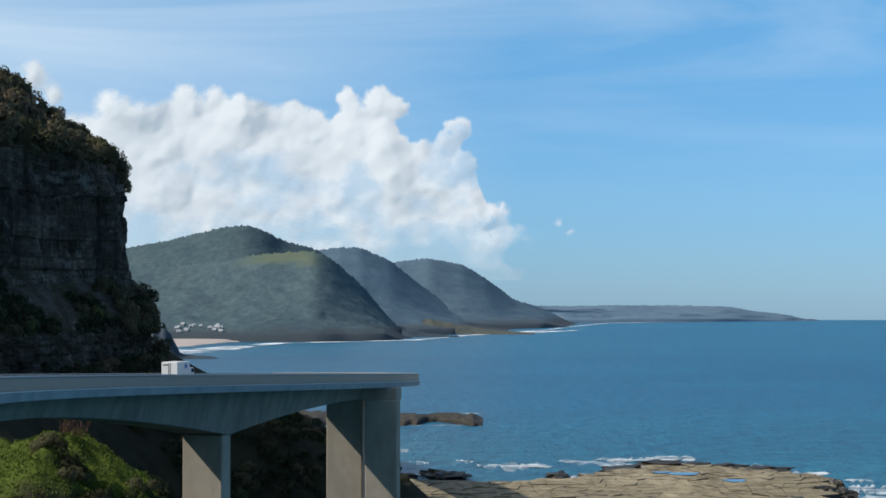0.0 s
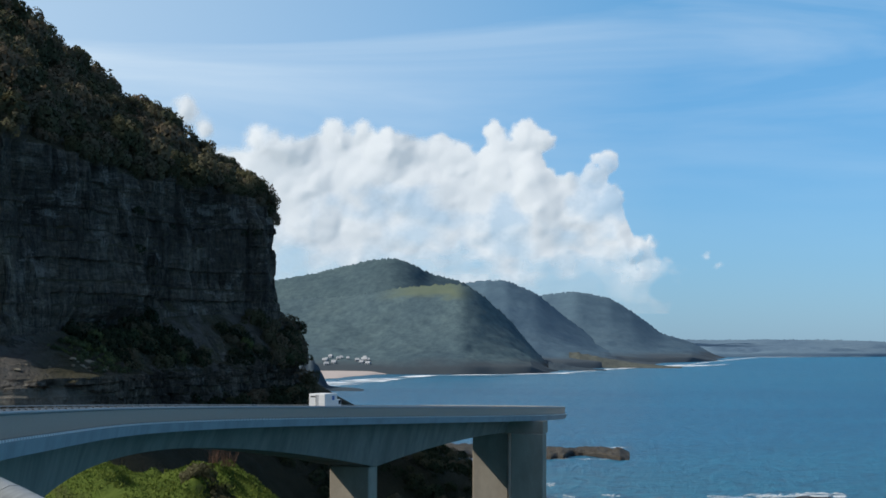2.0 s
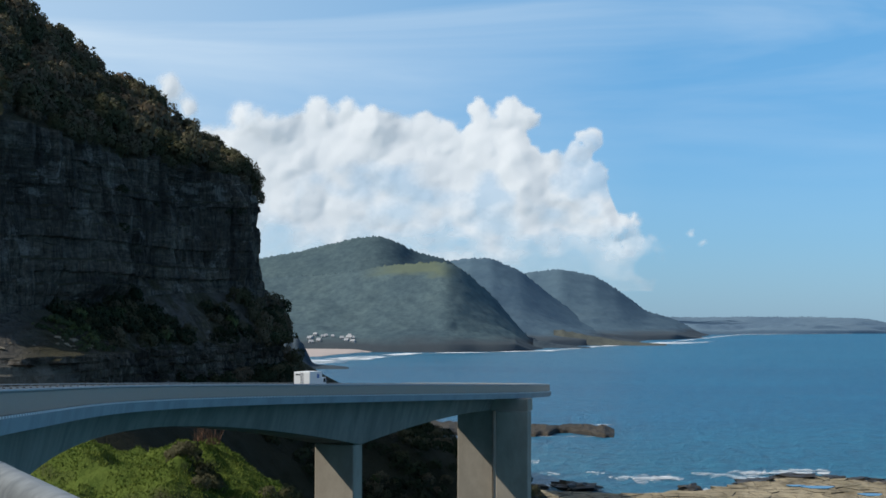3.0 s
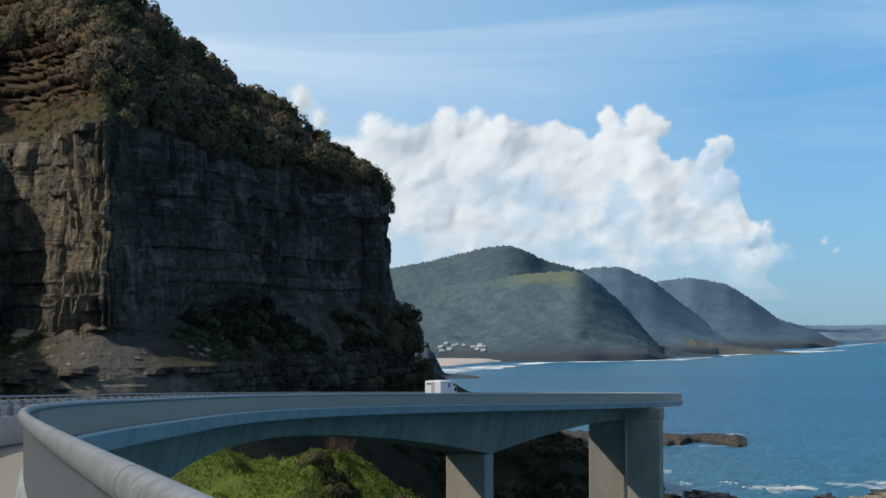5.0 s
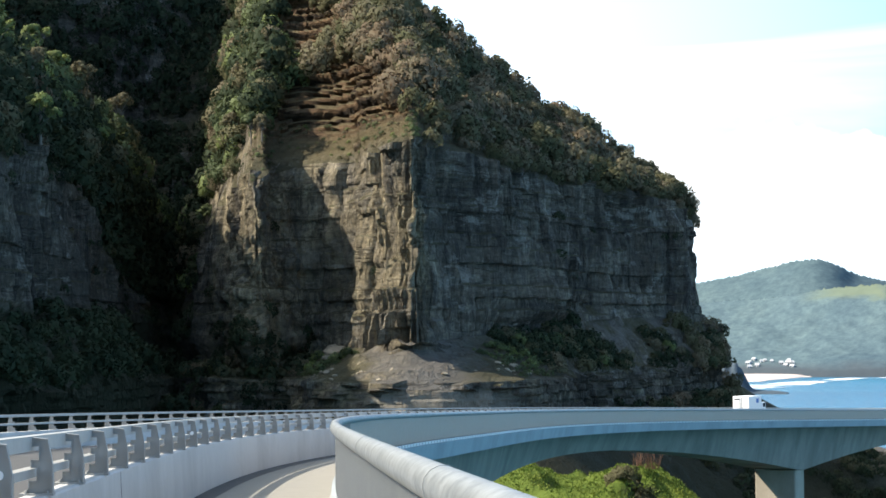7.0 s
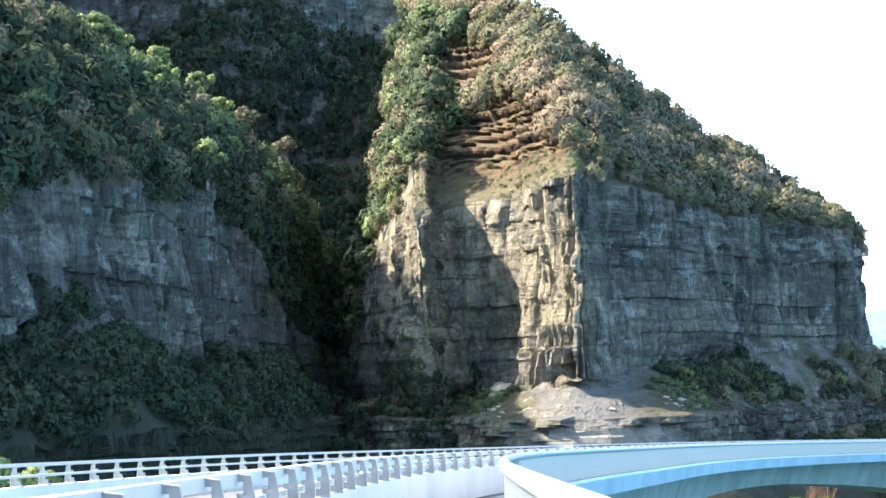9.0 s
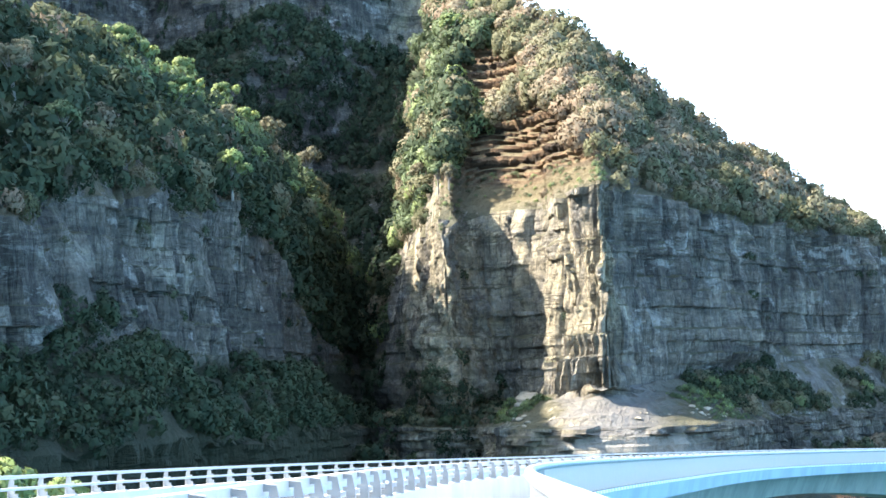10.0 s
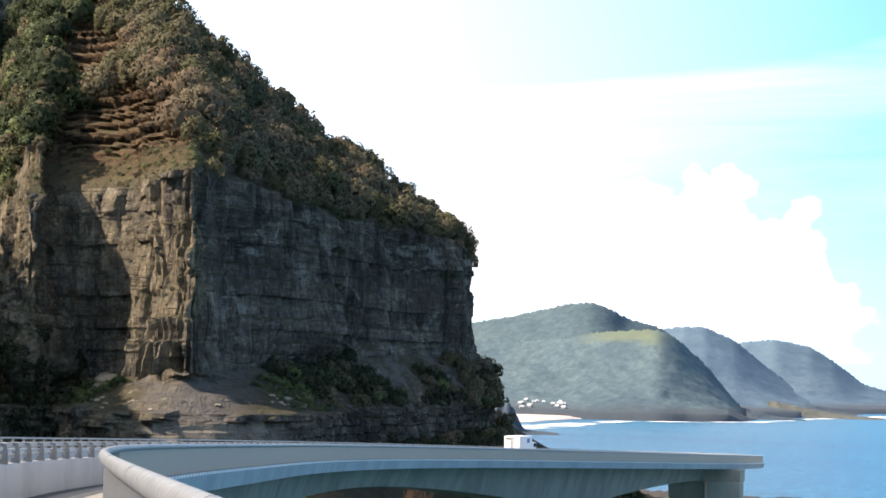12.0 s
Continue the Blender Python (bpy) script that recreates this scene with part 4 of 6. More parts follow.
def barrier(name, label, off, s_from, s_to, road_side, group, first, step):
    """Concrete upstand with steel posts and two rails; road_side +1 where the road lies to its left."""
    b = thing(name, label, "barrier", kind="structure", group=group)
    w = 0.36
    part("parapet", sweep([(off - w / 2, 0.02 if road_side < 0 else -0.382), (off - w / 2 + 0.05, WALL_H - 0.02), (off - w / 2 + 0.07, WALL_H), (off + w / 2 - 0.07, WALL_H), (off + w / 2 - 0.05, WALL_H - 0.02), (off + w / 2, 0.02)], s_from, s_to, 1.5),
         M_PARAPET, b, "pale concrete upstand")
    if road_side > 0:
        # open joint between two cast lengths
        lo, hi = off - w / 2, off - w / 2 + 0.05
        part("joint", sweep([(lo - 0.003, -0.34), (hi - 0.003, 0.68), (hi + 0.01, 0.68), (lo + 0.01, -0.34)], 24.9, 24.925, 0.025), M_JOINT, b, "dark open joint")
    g = road_side
    rail_at = off + g * 0.12
    for zc, hh in ((WALL_H + POST_H - 0.06, 0.075), (WALL_H + 0.22, 0.045)) if g > 0 else ((WALL_H + POST_H - 0.02, 0.045), (WALL_H + 0.27, 0.035)):
        part("rail", sweep([(rail_at - 0.07, zc - hh), (rail_at + 0.07, zc - hh), (rail_at + 0.07, zc + hh), (rail_at - 0.07, zc + hh)], s_from, s_to, 1.5), M_RAIL, b, "galvanised box rail")
    # a post: a notched upright plate across the line of the barrier, with flanges and a foot
    prof = [(-0.15, 0.0), (-0.15, 0.30), (-0.10, 0.56), (0.05, 0.58), (0.05, 0.50), (-0.02, 0.50), (-0.02, 0.35), (0.06, 0.35), (0.06, 0.28), (0.0, 0.28), (0.0, 0.14), (0.08, 0.14), (0.08, 0.07), (0.15, 0.0)]
    bm = bmesh.new()
    side = [[bm.verts.new((g * x, yy, z)) for x, z in prof] for yy in (-0.012, 0.012)]
    bm.faces.new(side[0])
    bm.faces.new(side[1][::-1])
    for i in range(len(prof)):
        bm.faces.new((side[0][i], side[0][i - 1], side[1][i - 1], side[1][i]))
    for (x0, z0), (x1, z1) in zip(prof[:-1], prof[1:]):      # a rim round the web
        lo_v, hi_v = Vector((g * x0, 0, z0)), Vector((g * x1, 0, z1))
        if (hi_v - lo_v).length > 0.03:
            t = (hi_v - lo_v).normalized()
            m = Matrix((t, (0, 1, 0), t.cross(Vector((0, 1, 0))))).transposed().to_4x4()
            bmesh.ops.create_cube(bm, size=1, matrix=Matrix.Translation((lo_v + hi_v) / 2) @ m @ Matrix.Diagonal(((hi_v - lo_v).length + 0.008, 0.075, 0.012, 1)))
    for bx in (-0.11, 0.11):
        bmesh.ops.create_cone(bm, cap_ends=True, segments=6, radius1=0.02, radius2=0.02, depth=0.03, matrix=Matrix.Translation((bx, 0.07, 0.035)))
        bmesh.ops.create_cone(bm, cap_ends=True, segments=6, radius1=0.02, radius2=0.02, depth=0.03, matrix=Matrix.Translation((bx, -0.07, 0.035)))
    bmesh.ops.create_cube(bm, size=1, matrix=Matrix.Translation((-g * 0.15, 0, 0.15)) @ Matrix.Diagonal((0.02, 0.14, 0.30, 1)))
    bmesh.ops.create_cube(bm, size=1, matrix=Matrix.Translation((0, 0, 0.012)) @ Matrix.Diagonal((0.34, 0.2, 0.024, 1)))
    bmesh.ops.recalc_face_normals(bm, faces=bm.faces[:])
    me = bpy.data.meshes.new("post")
    bm.to_mesh(me)
    bm.free()
    me.materials.append(M_POST)
    s, count = first, 0
    while s < min(s_to, 330):
        x, y, lx, ly, h = along(s)
        p = deck(s, off, WALL_H)
        o = new("post", me)
        o.parent = b
        # local x runs to the left of the bridge's line
        o.matrix_world = Matrix.Translation(p) @ Matrix(((lx, ly, 0, 0), (ly, -lx, 0, 0), (0, 0, 1, 0), (0, 0, 0, 1)))
        if g > 0 and count % 9 == 7 and s < 60:
            bm = bmesh.new()
            bmesh.ops.create_cone(bm, cap_ends=True, segments=20, radius1=0.042, radius2=0.042, depth=0.02, matrix=pose(0, 0, 0, 90, 0, 0))
            disc = part("reflector", bm, M_DISC, o, "round white reflector disc")
            disc.location = (-0.04, -0.022, 0.30)
        s += step
        count += 1
    return b


barrier("crash_barrier", "concrete barrier with grey steel posts and rails beside the footpath", 3.27, -30, END, 1, "road barriers", -6.16, 2.9)
barrier("crash_barrier", "concrete barrier with grey steel posts and rails on the inland road edge", 12.85, -20, END, -1, "road barriers", -2.15, 2.45)

# fixings in a row under the mesh, seen as a dotted line
bv, bf = [], []
cube = [(-1, -1, -1), (1, -1, -1), (1, 1, -1), (-1, 1, -1), (-1, -1, 1), (1, -1, 1), (1, 1, 1), (-1, 1, 1)]
quad = [(0, 3, 2, 1), (4, 5, 6, 7), (0, 1, 5, 4), (1, 2, 6, 5), (2, 3, 7, 6), (3, 0, 4, 7)]
s = 20.0
while s < 350:
    x, y, lx, ly, h = along(s)
    px, py, pz = deck(s, -0.17, 0.06)
    n0 = len(bv)
    for cx, cy, cz in cube:
        a, c = cx * 0.08, cy * 0.26
        bv.append((px + lx * a + ly * c, py + ly * a - lx * c, pz + cz * 0.06))
    bf += [tuple(n0 + i for i in q) for q in quad]
    s += 1.0
o = part("bracket", (bv, bf), plain("pale bracket", (0.82, 0.82, 0.80), 0.5), fence, "row of small pale fixing brackets")
o["kind"] = "stuff"
# upright wires of the mesh on the near stretch
rod_v, rod_f = [], []
for i in range(420):
    s = -4 + i * 0.11
    x, y, lx, ly, h = along(s)
    px, py, pz = deck(s, 0.022, 0.59)
    n0 = len(rod_v)
    for cx, cy, cz in cube:
        a, c = cx * 0.006, cy * 0.008
        rod_v.append((px + lx * a + ly * c, py + ly * a - lx * c, pz + cz * 0.48))
    rod_f += [tuple(n0 + i for i in q) for q in quad]
o = part("mesh_wires", (rod_v, rod_f), M_RAIL, fence, "upright steel wires")
o["kind"] = "stuff"
# dark strip put in for the shade of the gap behind the brackets
part("shadow_gap", sweep([(-0.20, -0.02), (-0.19, -0.02), (-0.19, 0.15), (-0.20, 0.15)], 20, 350, 2), plain("dark gap strip", (0.06, 0.065, 0.07), 0.8), fence, "dark strip painted as the shadow gap under the mesh")
for i in range(6):
    s = 6.1 + i * 8.75
    rr = [(0.03 + 0.1035 * math.cos(a), 1.2 + 0.1035 * math.sin(a)) for a in np.linspace(0, 2 * math.pi, 15)[:-1]]
    part("weld_ring", sweep(rr, s, s + 0.012, 0.012), M_RAIL, fence, "raised weld seam")
# white edge line
M_PAINT = plain("road paint", (0.75, 0.75, 0.72), 0.6)
part("edge_line", sweep([(3.75, 0.045), (3.87, 0.045), (3.87, 0.049), (3.75, 0.049)], S0, END, 2), M_PAINT, bridge, "white painted road edge line")
part("edge_line", sweep([(12.2, 0.045), (12.32, 0.045), (12.32, 0.049), (12.2, 0.049)], S0, END, 2), M_PAINT, bridge, "white painted road edge line")

# ---------------------------------------------------------------- truck on the bridge
M_TRUCK = plain("white truck panels", (0.78, 0.78, 0.76), 0.4)
M_DARK = plain("dark rubber", (0.025, 0.025, 0.028), 0.7)
M_BLUE = plain("blue sign paint", (0.06, 0.16, 0.42), 0.5)
M_GLASS = Mat("dark window glass", 0.05, 0, 0.6).col((0.02, 0.025, 0.03)).m
px, py, pz = deck(229.5, 9.6, 0.045)
_, _, _, _, h = along(229.5)
truck = thing("box_truck", "small white box truck driving along the bridge road", "truck", (px, py, pz))
truck.rotation_euler = (0, 0, -h)
part("box_body", box_bm(2.05, 3.7, 1.85, (0, 0, 1.72), 0.04), M_TRUCK, truck, "white ribbed cargo box")
part("chassis", box_bm(1.0, 5.4, 0.2, (0, 0.8, 0.65), 0.02), M_DARK, truck)
cabp = part("cab", box_bm(1.85, 1.5, 1.25, (0, 2.7, 1.25), 0.12), M_TRUCK, truck, "white driver's cab")
part("side_window", box_bm(0.02, 0.7, 0.5, (0.935, 2.85, 1.55), 0.0), M_GLASS, cabp)
part("windscreen", box_bm(1.6, 0.02, 0.55, (0, 3.46, 1.55), 0.0), M_GLASS, cabp)
part("mirror", box_bm(0.18, 0.08, 0.35, (1.1, 3.2, 1.6), 0.02), M_DARK, cabp)
for sx in (-1, 1):
    part("rear_door", box_bm(0.96, 0.03, 1.72, (sx * 0.5, -1.87, 1.72), 0.01), M_TRUCK, truck)
    part("lock_bar", box_bm(0.035, 0.05, 1.6, (sx * 0.12, -1.90, 1.72), 0.01), M_DARK, truck, "dark upright lock bar")
    part("tail_light", box_bm(0.22, 0.05, 0.12, (sx * 0.85, -1.9, 0.72), 0.01), plain("red lens", (0.4, 0.02, 0.02), 0.3), truck)
part("side_sign", box_bm(0.012, 0.75, 0.5, (1.03, 0.6, 2.1)), M_BLUE, truck, "small blue square sign")
part("rear_sign", box_bm(0.6, 0.012, 0.14, (-0.5, -1.892, 2.3)), M_DARK, truck, "dark bar of lettering")
for sx in (-0.85, 0.85):
    for sy in (-0.9, 2.6):
        bm = bmesh.new()
        bmesh.ops.create_cone(bm, cap_ends=True, segments=18, radius1=0.38, radius2=0.38, depth=0.25, matrix=pose(sx, sy, 0.38, 0, 90, 0))
        w = part("wheel", bm, M_DARK, truck, "black tyre")
        bm = bmesh.new()
        bmesh.ops.create_cone(bm, cap_ends=True, segments=14, radius1=0.2, radius2=0.2, depth=0.27, matrix=pose(sx, sy, 0.38, 0, 90, 0))
        part("rim", bm, M_RAIL, w)

# ---------------------------------------------------------------- vegetation


def crown_arrays(rand, lobes, leaves, leaf, squash=0.95, spread=0.62):
    """Leaves on the outside of a handful of lobes, in a crown of radius one: places and soft normals."""
    q = []
    for i in range(lobes):
        a, up = i * 2.4 + rand.uniform(-0.5, 0.5), 1.0 - 1.25 * (i + rand.uniform(0.2, 0.8)) / lobes
        way = np.array([math.cos(a) * math.sqrt(1 - up * up), math.sin(a) * math.sqrt(1 - up * up), up])
        c = way * spread * rand.uniform(0.75, 1.12) * np.array([1, 1, squash])
        lr = rand.uniform(0.26, 0.46)
        n = rand.normal(size=(leaves, 3))
        n /= np.linalg.norm(n, axis=1, keepdims=True)
        inward = n @ way < -0.25
        n[inward] -= 2 * (n[inward] @ way)[:, None] * way
        p = c + n * lr * rand.uniform(0.72, 1.12, (leaves, 1)) * np.array([1, 1, squash])
        t = np.cross(n + 0.35 * rand.normal(size=n.shape), rand.normal(size=n.shape))
        t /= np.linalg.norm(t, axis=1, keepdims=True) + 1e-9
        b = np.cross(n + 0.4 * rand.normal(size=n.shape), t)
        b /= np.linalg.norm(b, axis=1, keepdims=True) + 1e-9
        sz = leaf * rand.uniform(0.55, 1.35, (leaves, 1))
        tri = np.stack([p - t * sz * 0.8 - b * sz * 0.5, p + t * sz, p - t * sz * 0.4 + b * sz * 0.7], 1)
        own = np.cross(tri[:, 1] - tri[:, 0], tri[:, 2] - tri[:, 0])
        flip = (own * n).sum(1) < 0
        tri[flip] = tri[flip][:, ::-1]
        own[flip] *= -1
        own /= np.linalg.norm(own, axis=1, keepdims=True) + 1e-9
        soft = 0.55 * n + 0.5 * way + 0.16 * own
        soft /= np.linalg.norm(soft, axis=1, keepdims=True)
        q.append(np.concatenate([tri, np.repeat(soft[:, None], 3, 1)], 2))
    return np.concatenate(q)      # (n, 3, 6)


def moved(crown, m, at, tone):
    """A crown turned and scaled by m, set down at a place, with its tone as a seventh value."""
    nrm = crown[:, :, 3:] @ np.linalg.inv(m)
    nrm /= np.linalg.norm(nrm, axis=2, keepdims=True) + 1e-9
    return np.concatenate([crown[:, :, :3] @ m.T + np.asarray(at), nrm, np.full((*crown.shape[:2], 1), tone)], 2)


def quads_ob(name, quads, material):
    n, w, k = quads.shape
    ob = fast_mesh(name, quads[:, :, :3].reshape(-1, 3), np.arange(n * w).reshape(n, w), material, k > 3)
    if k > 3:
        ob.data.attributes.new("custom_normal", "FLOAT_VECTOR", "POINT").data.foreach_set("vector", np.ascontiguousarray(quads[:, :, 3:6], np.float32).ravel())
    if k > 6:
        ob.data.attributes.new("plant_tone", "FLOAT", "POINT").data.foreach_set("value", np.ascontiguousarray(quads[:, :, 6], np.float32).ravel())
    return ob


protos = [crown_arrays(np.random.default_rng(100 + i), 9 + i % 3, 52, 0.109) for i in range(12)]
plainer = [crown_arrays(np.random.default_rng(150 + i), 7 + i % 3, 24, 0.152) for i in range(12)]      # for the shaded hillside
slope_rows = [v for v, (kk, q) in enumerate(rows) if kk == "slope"]
wild_rows = slope_rows + [v for v, (kk, q) in enumerate(rows) if kk == "back" and q < 0.2][::4]
apron_rows = [v for v, (kk, q) in enumerate(rows) if kk in ("apron", "talus")]


def bearing(x, y, z):
    return np.degrees(np.arctan2(-x, y)), np.degrees(np.arctan2(z - EYE[2], np.hypot(x, y)))


def is_bare(az, el):
    """The brown terraces: a wedge that narrows upward, and a smaller patch over it."""
    if el < 5.0 or el > 10.3:
        return False
    half = np.interp(el, (5.0, 6.0, 7.0, 7.7, 8.0, 8.2, 8.4, 8.7, 9.3, 9.7, 10.3), (2.7, 2.8, 2.2, 1.4, 0.8, 0.0, 0.7, 1.15, 1.1, 0.5, 0.0))
    mid = np.interp(el, (5.0, 6.0, 7.0, 8.0, 8.2, 8.5, 10.3), (19.8, 19.8, 19.4, 19.0, 19.2, 20.5, 20.6))
    return abs(az - mid) < half


def on_rock(az, el):
    """The bare top of the buttress beside the gully."""
    return 20.8 < az < 23.6 and el < np.interp(az, (21, 22.3, 23.0, 23.5), (5.35, 5.1, 4.6, 4.0))


vr = np.random.default_rng(11)
scrub, green, hillside = [], [], []


def plant(store, x, y, z, r, tall=1.0, tone=None):
    p = (plainer if store is hillside or r < 1.2 else protos)[vr.integers(12)]
    a = vr.uniform(0, 6.283)
    ca, sa = math.cos(a), math.sin(a)
    m = np.array([[ca, -sa, 0], [sa, ca, 0], [0, 0, tall]]) * r
    store.append(moved(p, m, (x, y, z + 0.35 * r), vr.uniform(0, 1) if tone is None else tone))


cell = set()
tries = 0
for tries in range(26000):
    v = wild_rows[vr.integers(len(wild_rows))]
    u = vr.integers(NU)
    if col[u, 0] > 37.5 or u > NU * 0.9:
        continue
    x, y, z = X[v, u], Y[v, u], Zt[v, u]
    az, el = bearing(x, y, z)
    q = rows[v][1]
    if el > 13 or (az > 24.5 and rows[v][0] == "back" and vr.random() > 0.8):
        continue
    r = vr.uniform(1.9, 4.1) * (0.5 if q < 0.05 else 0.8 if q < 0.1 else 1.0)
    if az < 12:
        r *= np.interp(az, (9, 12), (0.6, 1.0))
    if on_rock(az, el) or (is_bare(az, el) and vr.random() > 0.004):
        continue
    key = (int(x / 3.7), int(y / 3.7), int(z / 3.9))
    if key in cell:
        continue
    cell.add(key)
    # bright leaves along the crest paint the sun that catches it
    if 25 < az < 32 and q > 0.72 and rows[v][0] == "slope" and vr.random() < 0.6:
        plant(green, x, y, z, r, vr.uniform(0.85, 1.35))
        continue
    if 22.0 < az < 24.3 and (vnoise(np.array(az * 2.3), np.array(z / 8), 84) < -0.12 or vr.random() < 0.3):
        continue
    shoulder = 21.2 < az < 24.4 and vr.random()
    lush = 20.6 < az < 24.2 and vr.random() < 0.45
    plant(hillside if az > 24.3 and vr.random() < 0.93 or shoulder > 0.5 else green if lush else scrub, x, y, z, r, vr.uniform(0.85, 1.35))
# bushes at the head of the gully
head_rows = [i for i, h in enumerate(hrow) if h[2] == "slope" and h[1] < 140][:-1]
for tries in range(9000):
    i, j, f = head_rows[vr.integers(len(head_rows))], vr.integers(len(ha)), vr.random()
    p = HV[i, j] * (1 - f) + HV[i + 1, j] * f
    key = (int(p[0] / 3.6), int(p[1] / 3.6), int(p[2] / 3.6))
    if key in cell or p[2] < 52:
        continue
    cell.add(key)
    plant(hillside, *p, vr.uniform(1.6, 3.8), vr.uniform(0.9, 1.4))
for tries in range(260):      # creepers hanging on the rock bands
    i, j = vr.integers(len(hrow) - 30, len(hrow) - 3), vr.integers(len(ha))
    if vnoise(np.array(ha[j] * 1.6), np.array(i / 9), 88) > -0.1:
        plant(hillside, *HV[i, j], vr.uniform(0.8, 2.2), vr.uniform(1.2, 2.0))
# brow, ledges and apron
seaward = int(np.argmin(col[:, 0]))
for tries in range(26000):
    v = apron_rows[vr.integers(len(apron_rows))]
    u = vr.integers(NU)
    az = col[u, 0]
    if az > 39 or u > NU * 0.9:
        continue
    kk, q = rows[v]
    if u > seaward + 10 and (kk == "talus" or q > 0.7):
        continue
    f = vr.random()
    x, y, z = (A[v, u] * (1 - f) + A[v + 1, u] * f for A in (X, Y, Zt))
    if z < 9 or (az > 12.5 and bearing(x, y, z)[1] < -2.2) or (az > 36.5):
        continue
    if (kk == "talus" and 15.4 < az < 20.2) or (kk == "apron" and 13 < az < 20.5 and bearing(x, y, z)[1] > -3.2):
        continue
    if kk == "talus" and az < 15.4 and vnoise(np.array(U[u] / 13), np.array(q * 1.2), 83) < (-0.42 if q < 0.75 else 0.1):
        continue
    if kk == "talus" and 19 < az < 24 and vr.random() > 0.35:
        continue
    gap = 2.5 if az > 23 else 1.9
    key = (int(x / gap), int(y / gap), int(z / gap))
    if key in cell:
        continue
    cell.add(key)
    if kk != "talus" and bearing(x, y, z)[0] < 8.3 and bearing(x, y, z)[1] > -2.7:
        continue
    if az > 24 and vnoise(U[u] / 9, z / 5, 81) > 0.42 and vr.random() < 0.85:
        continue
    # dark leaves also stand for shade at the seaward cliff foot
    plant(hillside if az > 23 or (az < 15.6 and vr.random() < 0.7) else green if vr.random() < 0.15 else scrub, x, y, z, vr.uniform(0.7, 2.0) * (1.3 if az > 24 else 1.0))
for i in range(170):       # small green plants on the sunny ledge
    az = vr.choice((vr.uniform(15.0, 16.6), vr.uniform(18.6, 19.9)))
    u = int(np.argmin(np.abs(col[:, 0] - az) + (np.arange(NU) > NU * 0.8) * 99))
    v = apron_rows[10 + vr.integers(7)]
    plant(green, X[v, u], Y[v, u], Zt[v, u], vr.uniform(0.3, 1.0))
for i in range(420):       # long grass and low shrubs on the shoulder beside the gully
    u = int(np.argmin(np.abs(col[:, 0] - vr.uniform(21.6, 23.9)) + (np.arange(NU) > NU * 0.8) * 99))
    v = slope_rows[vr.integers(len(slope_rows))]
    seen = bearing(X[v, u], Y[v, u], Zt[v, u])
    if not is_bare(*seen) and not on_rock(*seen):
        plant(green, X[v, u], Y[v, u], Zt[v, u] - 0.2, vr.uniform(0.35, 1.1), tone=vr.uniform(0.3, 1.0))
for i in range(200):       # dry tufts along the sunny brow
    u = int(np.argmin(np.abs(col[:, 0] - vr.uniform(17.0, 22.9)) + (np.arange(NU) > NU * 0.8) * 99))
    v = slope_rows[vr.integers(12)]
    plant(green if vr.random() < 0.6 else scrub, X[v, u], Y[v, u], Zt[v, u], vr.uniform(0.2, 0.6))
slope_az, slope_el = bearing(X[slope_rows], Y[slope_rows], Zt[slope_rows])
slope_el[:, int(NU * 0.9):] = -99
# taller bushes that stand out along the skyline: bearing and the height their tops reach
for az, el in ((15.0, 8.45), (14.5, 8.1), (14.1, 7.8), (13.5, 7.35), (13.15, 7.4), (12.8, 7.25), (12.5, 7.1), (12.25, 6.65), (11.5, 5.75), (11.05, 5.35),
               (10.75, 5.35), (10.4, 5.15), (10.1, 4.95), (9.85, 4.75), (9.4, 4.3), (9.25, 4.2)):
    e = np.where(np.abs(slope_az - az) < 0.12, slope_el, -99)
    i, u = np.unravel_index(np.argmax(e), e.shape)
    v = slope_rows[i]
    x, y, z = X[v, u], Y[v, u], Zt[v, u]
    need = EYE[2] + math.hypot(x, y) * math.tan(math.radians(el)) - z
    r = float(np.clip(need / 1.5, 1.2, 2.8))
    for i in range(4):
        k = vr.uniform(0.7, 0.95) if i else 1.0
        plant(scrub, x + vr.uniform(-1.4, 1.4) * (i > 0), y + vr.uniform(-1.4, 1.4) * (i > 0), z + max(-0.5, min(need, 5.2) - 1.35 * r) * k, r * k, 1.05)
for i in range(130):       # thicket at the seaward foot
    u = int(np.argmin(np.abs(col[:, 0] - vr.uniform(8.9, 10.6)) + (np.arange(NU) > NU * 0.8) * 99)) + int(vr.integers(0, 12))
    v = apron_rows[9 + vr.integers(9)]
    plant(scrub, X[v, u], Y[v, u], Zt[v, u], vr.uniform(1.0, 2.3), 1.3)
for tries in range(520):       # dark thicket at the foot of the gully and the shaded recess
    u = int(np.argmin(np.abs(col[:, 0] - vr.uniform(20.4, 24.6)) + (np.arange(NU) > NU * 0.8) * 99))
    top = np.interp(col[u, 0], (19.7, 20.5, 22, 23.3, 24.6), (38, 39, 42, 47, 52))
    v = vr.choice([i for i in range(NV) if rows[i][0] in ("ledge", "talus", "face")])
    if Zt[v, u] < top + 2.5 * fbm(np.array(U[u] / 5), np.array(0.0), 3, 89):
        plant(hillside, X[v, u], Y[v, u], Zt[v, u], vr.uniform(0.8, 2.0), vr.uniform(0.9, 1.4))
